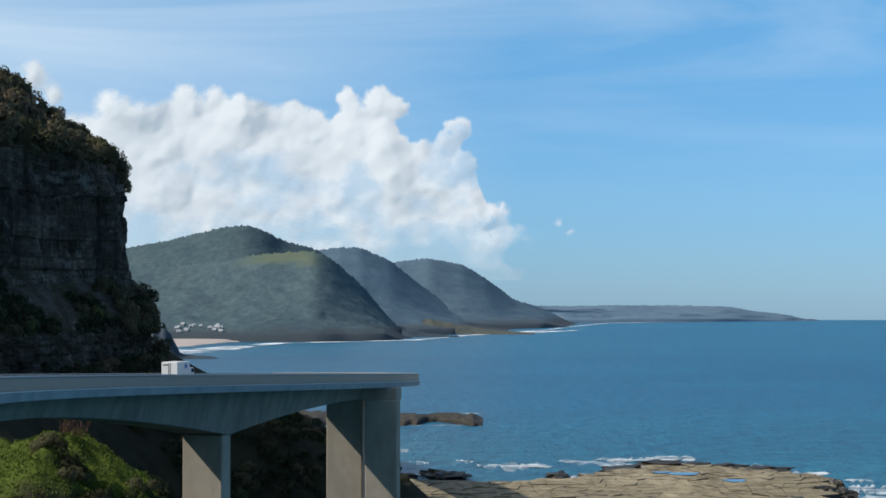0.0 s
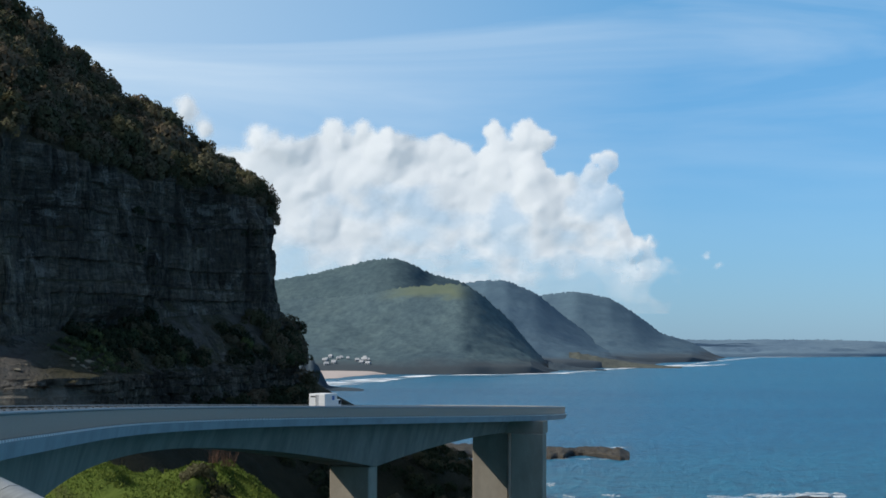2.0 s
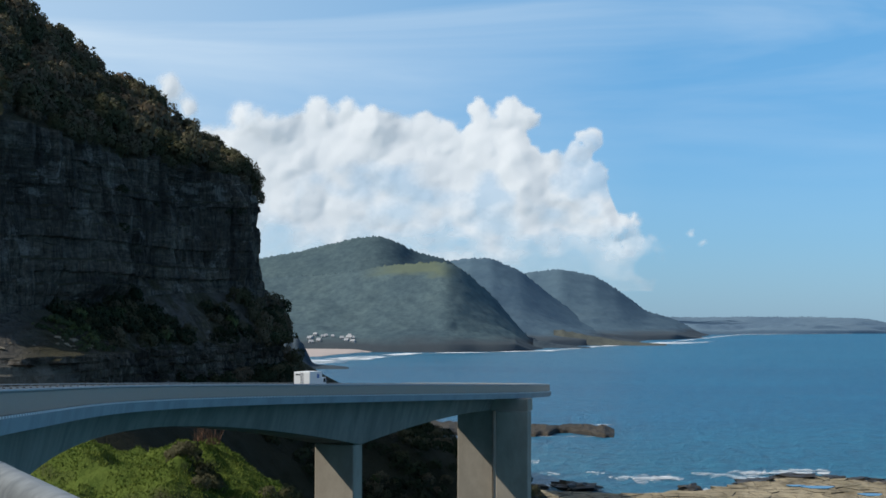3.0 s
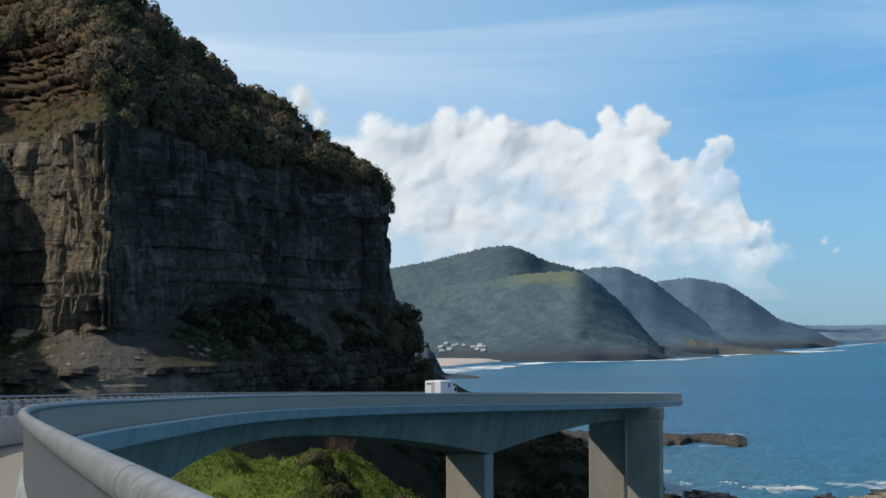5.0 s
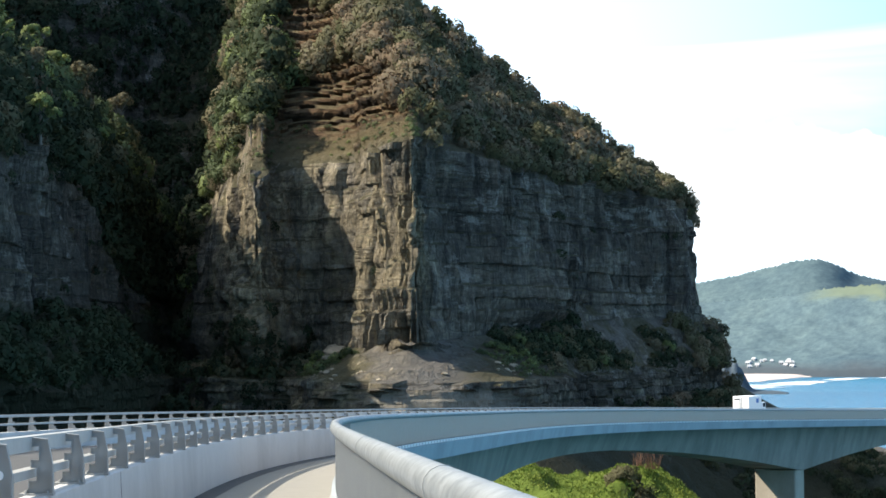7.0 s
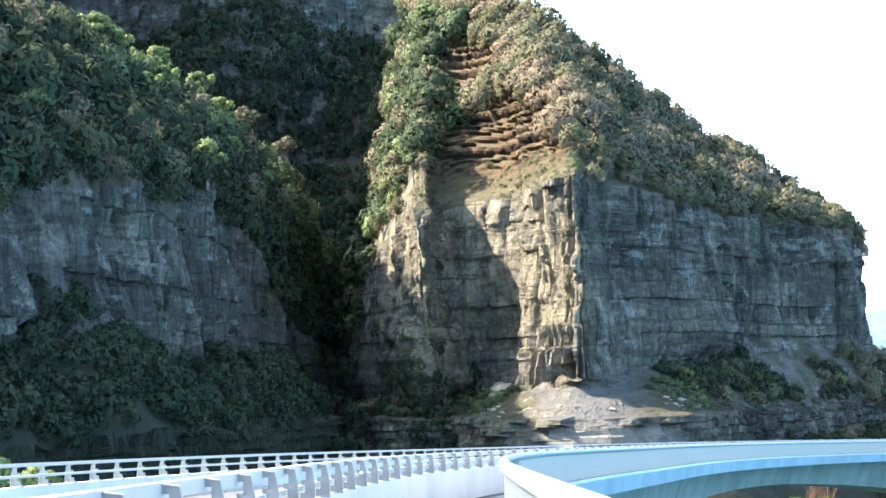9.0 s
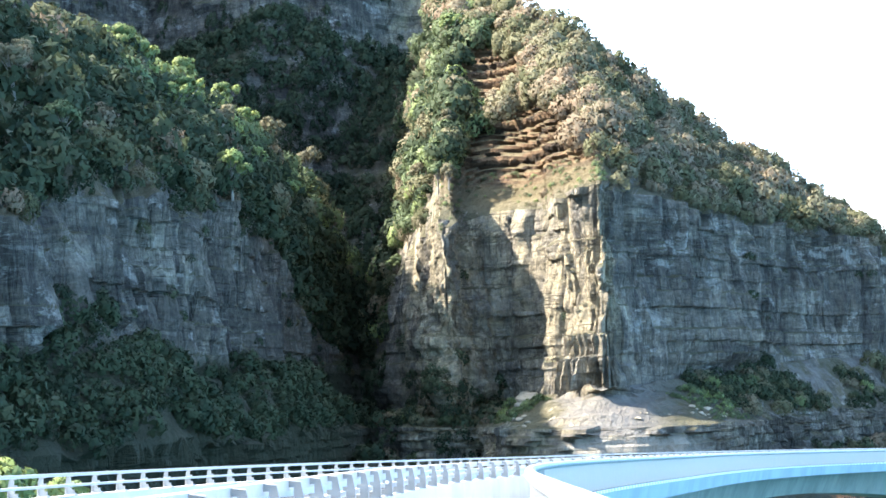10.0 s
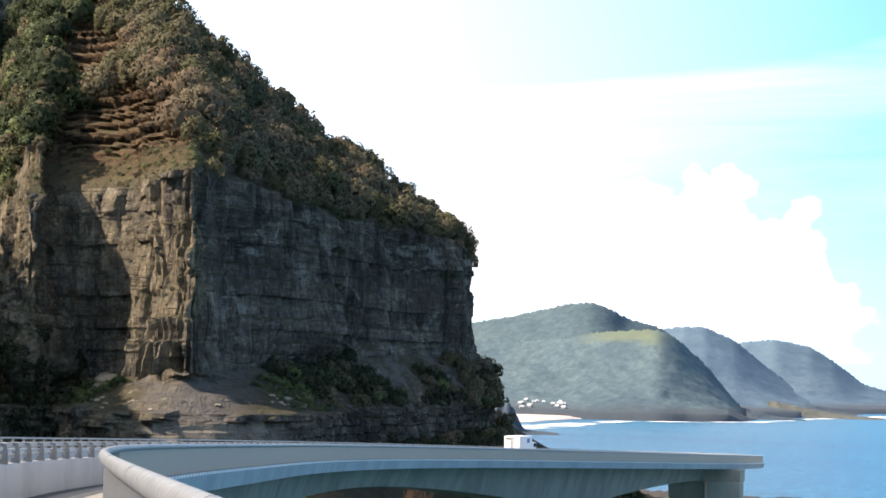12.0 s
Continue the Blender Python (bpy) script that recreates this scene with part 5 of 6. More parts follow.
# scattered bushes that hold on to the rock face
face_rows = [v for v, (kk, q) in enumerate(rows) if kk == "face"]
for tries in range(420):
    v = face_rows[vr.integers(len(face_rows))]
    u = vr.integers(NU)
    az = col[u, 0]
    if az > 39 or (az < 24 and vr.random() > 0.12) or (17 < az < 20 and Zt[v, u] < 47):
        continue
    if 24 < az < 27 or vr.random() < 0.35:
        plant(hillside if vr.random() < 0.7 else scrub, X[v, u], Y[v, u], Zt[v, u], vr.uniform(0.5, 1.5))
tagged(quads_ob("scrub", np.concatenate(scrub), M_SCRUB), "dense olive and brown coastal scrub on the headland slopes", "bushes", kind="stuff")
tagged(quads_ob("green_scrub", np.concatenate(green), M_GREEN), "green bushes in the gully and on the hillside", "bushes", kind="stuff")

tagged(quads_ob("hillside_scrub", np.concatenate(hillside), M_HILLSIDE), "green bushes on the hillside, their leaves darkened for its shade", "bushes", kind="stuff")


def limb(bm, a, b, r0, r1, seg=6):
    a, b = Vector(a), Vector(b)
    m = Matrix.Translation((a + b) / 2) @ (b - a).to_track_quat("Z", "Y").to_matrix().to_4x4()
    bmesh.ops.create_cone(bm, cap_ends=True, segments=seg, radius1=r0, radius2=r1, depth=(b - a).length, matrix=m)


def tree_proto(seed, height, width, mat, label, tone=0.6):
    rd = np.random.default_rng(seed)
    t = thing("tree", label, "tree")
    bm = bmesh.new()
    base = Vector((0, 0, -0.6))
    fork = Vector((rd.uniform(-0.3, 0.3), rd.uniform(-0.3, 0.3), height * 0.42))
    limb(bm, base, fork, 0.17 * height / 5, 0.11 * height / 5, 8)
    tips = []
    mid = Vector((0, 0, height * 0.66))
    for i in range(13):
        a, e = i * 2.4 + rd.uniform(-0.3, 0.3), rd.uniform(-0.35, 1.4)
        rr = rd.uniform(0.55, 1.0)
        tip = mid + Vector((math.cos(a) * math.cos(e) * width * 0.42, math.sin(a) * math.cos(e) * width * 0.42, math.sin(e) * height * 0.27)) * rr
        limb(bm, fork, tip, 0.06 * height / 5, 0.02 * height / 5)
        tips.append(tip)
    part("trunk", bm, M_BARK, t, "pale forked trunk and limbs")
    q = []
    for tip in tips:
        c = crown_arrays(rd, 5, 30, 0.17, 0.9, 0.5)
        q.append(moved(c, np.eye(3) * width * rd.uniform(0.2, 0.31), tip, tone + rd.uniform(-0.08, 0.08)))
    o = quads_ob("crown", np.concatenate(q), mat)
    o.parent = t
    return t


TREES = [tree_proto(1, 4.6, 3.2, M_SCRUB, "wind-shaped grey-brown banksia tree on the headland"), tree_proto(2, 6.0, 4.0, M_SCRUB, "wind-shaped grey-brown banksia tree on the headland"),
         tree_proto(3, 5.2, 4.0, M_GREEN, "bushy green tree on the hillside", 0.35), tree_proto(4, 3.6, 3.0, M_SCRUB, "low olive tree on the cliff brow", 0.85),
         tree_proto(6, 7.0, 5.0, M_GREEN, "tall bright green tree on the crest of the shaded hillside", 0.85), tree_proto(8, 7.5, 4.6, M_SCRUB, "pale grey-brown tree with a forked white trunk on the hillside")]
for t in TREES:
    t["group"] = "headland trees"
used = [False] * 6
tr = np.random.default_rng(5)


def set_tree(kind, x, y, z):
    m = pose(x, y, z, 0, 0, tr.uniform(0, 360))
    if not used[kind]:
        TREES[kind].matrix_world = m
        used[kind] = True
    else:
        copy_thing(TREES[kind], m)


def ground_at(az, q):
    """A place on the upper slope, on the seaward stretch of the headland."""
    u = int(np.argmin(np.abs(col[:, 0] - az) + (np.arange(NU) > NU * 0.86) * 99))
    v = slope_rows[int(q * (len(slope_rows) - 1))]
    return X[v, u], Y[v, u], Zt[v, u]


for i in range(34):        # along the skyline
    az = 9.4 + 9.5 * (i + tr.uniform(-0.3, 0.3)) / 33
    x, y, z = ground_at(az, tr.uniform(0.86, 0.98))
    set_tree((0, 1, 3, 0)[i % 4] if az > 10.5 else 3, x, y, z - 1.1)
for i in range(44):        # among the scrub
    set_tree((0, 3, 1)[i % 3], *ground_at(tr.uniform(10.5, 17.2), tr.uniform(0.15, 0.9)))
for i in range(22):        # green shoulder beside the gully
    set_tree((2, 0)[i % 3 == 0], *ground_at(tr.uniform(21.6, 24.3), tr.uniform(0.05, 0.75)))


def spot(az, el):
    """The place on the slopes that lies in a direction from the bridge."""
    sx, sy, sz = X[slope_rows], Y[slope_rows], Zt[slope_rows]
    a, e = np.degrees(np.arctan2(-sx, sy)), np.degrees(np.arctan2(sz - EYE[2], np.hypot(sx, sy)))
    far = (a - az) ** 2 + (e - el) ** 2 + 0.0004 * np.hypot(sx, sy)
    i = np.unravel_index(np.argmin(far), far.shape)
    return sx[i], sy[i], sz[i]


for az, el, kind in ((31.45, 9.5, 4), (30.9, 9.0, 4), (29.75, 8.6, 4), (29.6, 8.0, 4), (28.45, 8.0, 4), (28.6, 7.1, 5), (27.95, 7.2, 4), (27.1, 6.9, 5), (27.65, 6.0, 4), (28.3, 5.7, 4), (25.8, 6.2, 5),
                     (30.1, 7.8, 4), (23.4, 7.3, 5), (22.8, 8.0, 4), (22.5, 7.0, 5), (22.7, 5.6, 5), (21.8, 10.0, 4), (23.2, 6.5, 2), (34.5, 8.5, 5), (33.2, 7.2, 2)):
    x, y, z = spot(az, el)
    set_tree(kind, x, y, z - 0.3)

# ---------------------------------------------------------------- grassy knoll under the bridge
KN = polar(10.95, 224.0)


def knoll_z(dx, dy):
    dx, dy = np.asarray(dx, float), np.asarray(dy, float)
    r = np.hypot((dx + 3) / 19.0, dy / 16.0)
    top = 24.2 - 5.5 * np.maximum(0.0, dx) / 14 - 17 * np.maximum(0.0, r - 0.62) ** 1.3
    return top + 1.9 * fbm(dx / 7.0, dy / 7.0, 4, 77) + 0.5 * fbm(dx / 2.2, dy / 2.2, 3, 78)


kn = 90
gx, gy = np.linspace(-34, 34, kn), np.linspace(-26, 26, kn)
KV = [(KN[0] + a, KN[1] + b, float(knoll_z(a, b))) for b in gy for a in gx]
KF = [(j * kn + i, j * kn + i + 1, (j + 1) * kn + i + 1, (j + 1) * kn + i) for j in range(kn - 1) for i in range(kn - 1)]
def mat_turf():
    k = Mat("turf", 0.95, 0, 0.1)
    c = k.mix(k.noise(0.5, 6), (0.045, 0.08, 0.014), (0.12, 0.15, 0.03))
    # bare soil of the steep flank, darkened further to hold its shade
    steep = k.ramp(k.normal_z(), [(0.5, 1.0), (0.72, 0.0)])
    k.col(k.mix(steep, c, (0.04, 0.034, 0.025))).bump(k.noise(2, 6), 0.8, 0.4)
    return k.m


knoll = mesh_ob("ground", KV, KF, mat_turf(), True)
tagged(knoll, "rounded grassy knoll with a bare eroded flank", "hill", kind="structure")
gr = np.random.default_rng(3)
tuft = []
n = 60000
ga, gb = gr.uniform(-26, 22, n), gr.uniform(-22, 14, n)
gz = knoll_z(ga, gb)
keep = (gz > 14) & (fbm(ga / 5, gb / 5, 3, 79) > -0.75)
ga, gb, gz = ga[keep], gb[keep], gz[keep]
n = len(ga)
hgt, w, ang = gr.uniform(0.10, 0.36, n), gr.uniform(0.05, 0.13, n), gr.uniform(0, 6.283, n)
gp = np.stack([KN[0] + ga, KN[1] + gb, gz - 0.05], -1)
gd = np.stack([np.cos(ang) * w, np.sin(ang) * w, 0 * w], -1)
gl = np.stack([gr.normal(size=n) * 0.12, gr.normal(size=n) * 0.12, hgt], -1)
tuft = np.stack([gp - gd, gp + gd, gp + gl], 1)
tagged(quads_ob("grass", tuft, M_GRASS), "bright green long grass on the knoll", "grass", kind="stuff")
knoll_bush = []
for a, b, r, n in ((1.5, -8, 1.7, 10), (3.5, -10.5, 1.6, 7), (11, -5, 1.2, 6), (15, -3, 1.2, 6), (12, -10, 1.3, 6), (18, -2, 1.2, 4)):
    for i in range(n):
        x, y = a + gr.uniform(-2.5, 2.5), b + gr.uniform(-2.5, 2.5)
        p = protos[gr.integers(len(protos))]
        knoll_bush.append(moved(p, np.eye(3) * r * gr.uniform(0.6, 1.1), (KN[0] + x, KN[1] + y, float(knoll_z(x, y)) + 0.4), gr.uniform(0, 0.6)))
tagged(quads_ob("knoll_bushes", np.concatenate(knoll_bush), M_SCRUB), "low dark bushes on the grassy knoll", "bushes", kind="stuff")
# bushes added with dark leaves that paint the shade of the flank
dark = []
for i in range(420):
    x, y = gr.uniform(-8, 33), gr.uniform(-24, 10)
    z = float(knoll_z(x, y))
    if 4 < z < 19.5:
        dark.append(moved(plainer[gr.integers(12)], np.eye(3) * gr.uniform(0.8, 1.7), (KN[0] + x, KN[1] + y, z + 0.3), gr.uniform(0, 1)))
tagged(quads_ob("flank_bushes", np.concatenate(dark), M_HILLSIDE), "bushes on the flank below the bridge, its shade in their dark leaves", "bushes", kind="stuff")
# bare twiggy shrub on the crest
bm = bmesh.new()
for i in range(70):
    a, el = gr.uniform(0, 6.283), gr.uniform(0.9, 1.5)
    L = gr.uniform(1.2, 2.6)
    b0 = Vector((gr.uniform(-1.6, 1.6), gr.uniform(-0.5, 0.5), 0))
    limb(bm, b0, b0 + Vector((math.cos(a) * math.cos(el), math.sin(a) * math.cos(el), math.sin(el))) * L, 0.03, 0.01, 4)
dead = thing("bare_shrub", "leafless brown twiggy shrub on the knoll", "shrub", (KN[0] + 1.0, KN[1] - 1.0, float(knoll_z(1, -1))))
part("branchwork", bm, plain("brown twigs", (0.16, 0.09, 0.06), 0.9), dead)

# ---------------------------------------------------------------- boulders on the talus
M_BOULD = Mat("pale boulder", 0.9)
M_BOULD.col(M_BOULD.mix(M_BOULD.noise(1.5, 6), (0.15, 0.125, 0.09), (0.33, 0.28, 0.20))).bump(M_BOULD.noise(3, 6), 0.7, 0.2)
M_BOULD = M_BOULD.m


def boulder(seed, r, material=None, rugged=0.12, flatness=0.75):
    """A rock split along a dozen planes, with worn corners."""
    rd = np.random.default_rng(seed)
    bm = bmesh.new()
    bmesh.ops.create_icosphere(bm, subdivisions=3, radius=1)
    off = Vector(rd.uniform(-50, 50, 3))
    cuts = [(Vector(rd.normal(size=3)).normalized(), rd.uniform(0.5, 0.85)) for i in range(12)]
    size = Vector((rd.uniform(0.9, 1.3) * r, rd.uniform(0.8, 1.1) * r, rd.uniform(0.8, 1.1) * flatness * r))
    for v in bm.verts:
        p = v.co.copy()
        for n, d in cuts:
            over = p.dot(n) - d
            if over > 0:
                p -= n * over * 0.92
        p *= 1.25 * (1 + rugged * noise.noise(v.co * 2.3 + off) + rugged * 0.5 * noise.noise(v.co * 6 + off))
        v.co = Vector((p.x * size.x, p.y * size.y, p.z * size.z))
    me = bpy.data.meshes.new("boulder")
    bm.to_mesh(me)
    bm.free()
    me.materials.append(material or M_BOULD)
    return me


def talus_at(az, q):
    u = int(np.argmin(np.abs(col[:, 0] - az) + (np.arange(NU) > NU * 0.8) * 99))
    tv = [v for v, (kk, qq) in enumerate(rows) if kk == "talus"]
    v = tv[int(q * (len(tv) - 1))]
    return X[v, u], Y[v, u], Zt[v, u]


bmesh_set = [boulder(i, 1.0) for i in range(5)]
br = np.random.default_rng(9)
for az, q, r in ((19.5, 0.95, 1.7), (19.75, 1.0, 1.2), (20.3, 1.0, 1.5), (19.3, 0.6, 0.7)):
    o = new("boulder", bmesh_set[int(az * 10) % 5])
    o.matrix_world = pose(*talus_at(az, q), 0, 0, br.uniform(0, 360)) @ Matrix.Scale(r, 4)
    o.location.z += r * 0.3
    tagged(o, "big pale sandstone boulder on the scree", "boulder", "talus boulders")
for i in range(55):
    o = new("boulder", bmesh_set[i % 5])
    x, y, z = talus_at(br.uniform(14.9, 19.8), br.uniform(0.0, 0.35))
    r = br.uniform(0.12, 0.42)
    o.matrix_world = pose(x, y, z + r * 0.2, 0, 0, br.uniform(0, 360)) @ Matrix.Scale(r, 4)
    tagged(o, "small loose rock on the ledge below the cliff", "rock", "ledge rocks")

# ---------------------------------------------------------------- rock shelf at the water's edge
shelf = thing("rock_shelf", "tan jointed sandstone rock platform at the water's edge", "rock shelf", kind="structure")
SHELF_EDGE = ((4.0, 440), (1.2, 442), (-0.8, 436), (-2.0, 436), (-3.5, 442), (-4.5, 458), (-6.0, 482), (-7.5, 484), (-8.5, 474), (-10, 466), (-11.5, 452), (-11.9, 420), (-11.7, 390), (-11.2, 350))


def shelf_far(az):
    return float(np.interp(-az, [-e[0] for e in SHELF_EDGE], [e[1] for e in SHELF_EDGE]))


sr = np.random.default_rng(17)
base_v, base_f = [], []
n_edge = 70
ring_pts = []
for i in range(n_edge):
    az = 6.0 - 17.85 * i / (n_edge - 1)
    d = shelf_far(az) - 1.5 + 3.0 * float(fbm(np.array([az * 1.3]), np.array([0.0]), 4, 91)[0])
    ring_pts.append(polar(az, d))
for i in range(n_edge):
    az = -11.85 + 17.85 * i / (n_edge - 1)
    ring_pts.append(polar(az, 300 + 6 * math.sin(i)))
nn = len(ring_pts)
base_v = [(x, y, 0.72) for x, y in ring_pts] + [(x * 1.004, y * 1.004, -1.5) for x, y in ring_pts]
base_f = [tuple(range(nn))[::-1]] + [(i, (i + 1) % nn, nn + (i + 1) % nn, nn + i) for i in range(nn)]
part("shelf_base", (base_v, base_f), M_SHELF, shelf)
count = 0
rest_v, rest_f = [], []
cell_w, cell_d = 3.2, 5.4
corner = {}


def shelf_corner(i, j):
    if (i, j) not in corner:
        corner[(i, j)] = (i * cell_w + (j % 2) * 1.2 + sr.uniform(-1.4, 1.4), j * cell_d + sr.uniform(-2.5, 2.5) + 0.25 * i * cell_w)
    return corner[(i, j)]


slabs = []
for j in range(52, 96):
    for i in range(-14, 36):
        c4 = [shelf_corner(i, j), shelf_corner(i + 1, j), shelf_corner(i + 1, j + 1), shelf_corner(i, j + 1)]
        cx, cy = sum(c[0] for c in c4) / 4, sum(c[1] for c in c4) / 4
        az, d = math.degrees(math.atan2(-cx, cy)), math.hypot(cx, cy)
        if az > 5.5 or az < -11.8 or d > shelf_far(az) - 4 or d < 330:
            continue
        slabs.append((d, cx, cy, c4))
slabs.sort()
for q, (d, cx, cy, c4) in enumerate(slabs):
    top = 0.95 + 0.35 * float(fbm(np.array([cx / 25]), np.array([cy / 25]), 3, 95)[0]) + sr.uniform(-0.09, 0.09)
    k = sr.uniform(0.988, 0.997)
    pts = [((x - cx) * k, (y - cy) * k) for x, y in c4]
    vv = [(x * 1.0, y * 1.0, 0.3) for x, y in pts] + [(x, y, top - 0.08) for x, y in pts] + [(x * 0.975, y * 0.98, top + sr.uniform(-0.05, 0.05)) for x, y in pts]
    ff = [(0, 1, 5, 4), (1, 2, 6, 5), (2, 3, 7, 6), (3, 0, 4, 7), (4, 5, 9, 8), (5, 6, 10, 9), (6, 7, 11, 10), (7, 4, 8, 11), (8, 9, 10, 11)]
    if 385 < d and count < 300:
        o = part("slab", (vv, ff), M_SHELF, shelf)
        o.location = (cx, cy, 0)
        count += 1
    else:
        n0 = len(rest_v)
        rest_v += [(x + cx, y + cy, z) for x, y, z in vv]
        rest_f += [tuple(n0 + a for a in f) for f in ff]
if rest_v:
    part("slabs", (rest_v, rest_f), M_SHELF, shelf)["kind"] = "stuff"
# raised blocks at the outer end and dark rocks in the wash
M_WET = Mat("wet dark rock", 0.45, 0, 0.4)
M_WET.col(M_WET.mix(M_WET.noise(0.8, 6), (0.018, 0.016, 0.013), (0.06, 0.05, 0.035))).bump(M_WET.noise(1.5, 6), 0.8, 0.3)
M_WET = M_WET.m
wet_set = [boulder(40 + i, 1.0, M_WET, 0.5, 0.9) for i in range(4)]
for az, d, a, b, c in ((1.0, 452, 3.5, 5, 0.9), (-0.15, 450, 5.5, 6, 1.3), (0.35, 458, 3.0, 4, 0.7), (-3.4, 446, 3.2, 4, 1.2), (-5.2, 470, 7, 6, 0.9), (-6.4, 487, 8, 7, 1.1), (-7.4, 488, 7, 6, 0.9), (-9.2, 474, 8, 6, 0.9), (-8.2, 482, 6, 5, 0.8),
                       (1.25, 425, 2.5, 4, 1.2), (1.2, 405, 3, 4, 1.3), (-11.0, 420, 4, 5, 1.7), (-11.4, 432, 3, 4, 2.0), (-11.6, 412, 3.2, 4, 1.9), (-10.3, 400, 3.5, 4, 1.3)):
    x, y = polar(az, d)
    o = new("wave_rock", wet_set[int(d) % 4])
    o.matrix_world = pose(x, y, 0.25, 0, 0, sr.uniform(0, 360)) @ Matrix.Diagonal((a * 0.62, b * 0.6, c * 1.25, 1))
    tagged(o, "low wet black rock awash at the edge of the shelf", "rock", "rocks in the surf")
# tide pools
M_POOL = Mat("tide pool water", 0.04, 0, 0.5).col((0.03, 0.06, 0.08)).m
for az, d, a, b in ((-7.0, 452, 3.6, 2.2), (-8.5, 436, 2.4, 2.0), (-6.4, 455, 2, 1.4)):
    x, y = polar(az, d)
    rim = [(x + a * math.cos(t) * (1 + 0.25 * math.sin(3 * t)), y + b * 2 * math.sin(t) * (1 + 0.2 * math.cos(2 * t)), 1.25) for t in np.linspace(0, 6.283, 25)[:-1]]
    o = mesh_ob("tide_pool", rim + [(p[0], p[1], 0.9) for p in rim], [tuple(range(24))] + [(i, 24 + i, 24 + (i + 1) % 24, (i + 1) % 24) for i in range(24)], M_POOL)
    tagged(o, "shallow tide pool reflecting the sky on the rock shelf", "tide pool", "tide pools", "structure")

# ---------------------------------------------------------------- reef spit farther out
def spit(name, label, az0, az1, d0, d1, height, seed, taper=True):
    na, nd = 150, 30
    vs = []
    for i in range(na):
        f = i / (na - 1)
        az = az0 + (az1 - az0) * f
        e0 = d0 + 15 * float(fbm(np.array([f * 9]), np.array([0.0]), 3, seed)[0])
        e1 = d1 - (d1 - d0) * 0.5 * f + 5 * float(fbm(np.array([f * 7]), np.array([3.0]), 3, seed)[0])
        for j in range(nd):
            g = j / (nd - 1)
            edge = min(1.0, g * 22, (1 - g) * 15) * min(1.0, (1 - f) * 18 + 0.02)
            x, y = polar(az, e0 + (e1 - e0) * g)
            z = -0.6 + edge * (height + 0.5 + 0.45 * float(fbm(np.array([f * 34]), np.array([g * 6]), 4, seed + 1)[0]))
            vs.append((x, y, z))
    fs = [(i * nd + j, i * nd + j + 1, (i + 1) * nd + j + 1, (i + 1) * nd + j) for i in range(na - 1) for j in range(nd - 1)]
    return tagged(mesh_ob(name, vs, fs, M_REEF), label, "reef", kind="structure")


M_REEF = Mat("dark reef rock", 0.8, 0, 0.3)
M_REEF.col(M_REEF.mix(M_REEF.ramp(M_REEF.normal_z(), [(0.4, 0.0), (0.8, 1.0)]), (0.025, 0.022, 0.018), M_REEF.mix(M_REEF.noise(0.15, 6), (0.020, 0.018, 0.014), (0.075, 0.060, 0.040)))).bump(M_REEF.noise(0.6, 6), 0.8, 0.6)
M_REEF = M_REEF.m
spit("reef", "long dark flat-topped rock reef jutting into the sea", 6.0, -1.28, 652, 722, 1.55, 121)

# ---------------------------------------------------------------- surf
def mat_foam():
    k = Mat("sea foam", 0.9, 0, 0.1)
    k.col((0.82, 0.85, 0.86))
    k.put(k.b.inputs["Alpha"], k.ramp(k.noise(0.3, 7, 0.72, (0.25, 0.35, 1)), [(0.44, 0.0), (0.68, 0.92)]))
    return k.m


M_FOAM = mat_foam()


def foam(az0, az1, d, width, bend=0.0, seed=0):
    """A ragged strip of broken water, 4 cm over the sea."""
    n, w = 60, 7
    vs = []
    for i in range(n):
        f = i / (n - 1)
        az = az0 + (az1 - az0) * f
        c = d + bend * math.sin(f * 3.14) + width * 0.18 * float(fbm(np.array([f * 7]), np.array([1.0]), 3, seed)[0])
        wd = 2.0 * width * math.sin(math.pi * f) ** 0.5 * (0.6 + 0.5 * float(fbm(np.array([f * 10]), np.array([5.0]), 3, seed)[0])) + 0.2
        for j in range(w):
            g = j / (w - 1) - 0.5
            x, y = polar(az, c + g * wd)
            vs.append((x, y, 0.06 + 0.5 * math.cos(g * 3.14) * min(1.0, width / 30)))
    fs = [(i * w + j, i * w + j + 1, (i + 1) * w + j + 1, (i + 1) * w + j) for i in range(n - 1) for j in range(w - 1)]
    return tagged(mesh_ob("foam", vs, fs, M_FOAM, True), "white broken foam of a wave on the sea", "surf", "breaking waves", "stuff")


for q, args in enumerate(((-1.0, -3.2, 482, 16), (-0.2, -0.9, 496, 9), (1.2, 0.4, 494, 8), (-3.4, -7.8, 498, 18), (-4.8, -6.2, 500, 20), (-5.9, -7.4, 512, 12), (-3.4, -4.8, 452, 9), (-7.9, -9.6, 487, 12),
                         (-11.6, -13.2, 430, 26), (-11.9, -13.6, 412, 20), (-11.6, -12.4, 455, 7), (1.3, 0.6, 462, 7), (1.3, 1.0, 534, 10), (-0.6, 1.5, 646, 4), (0.2, -1.4, 716, 4),
                         (3.9, 3.3, 648, 10), (-9.3, -11.2, 470, 9))):
    foam(*args, seed=200 + q)

# ---------------------------------------------------------------- beach, point and surf line of the far coast
def mat_sand():
    k = Mat("beach sand", 0.95)
    k.col(k.mix(k.noise(0.02, 5), (0.38, 0.32, 0.29), (0.47, 0.40, 0.36)))
    return k.m


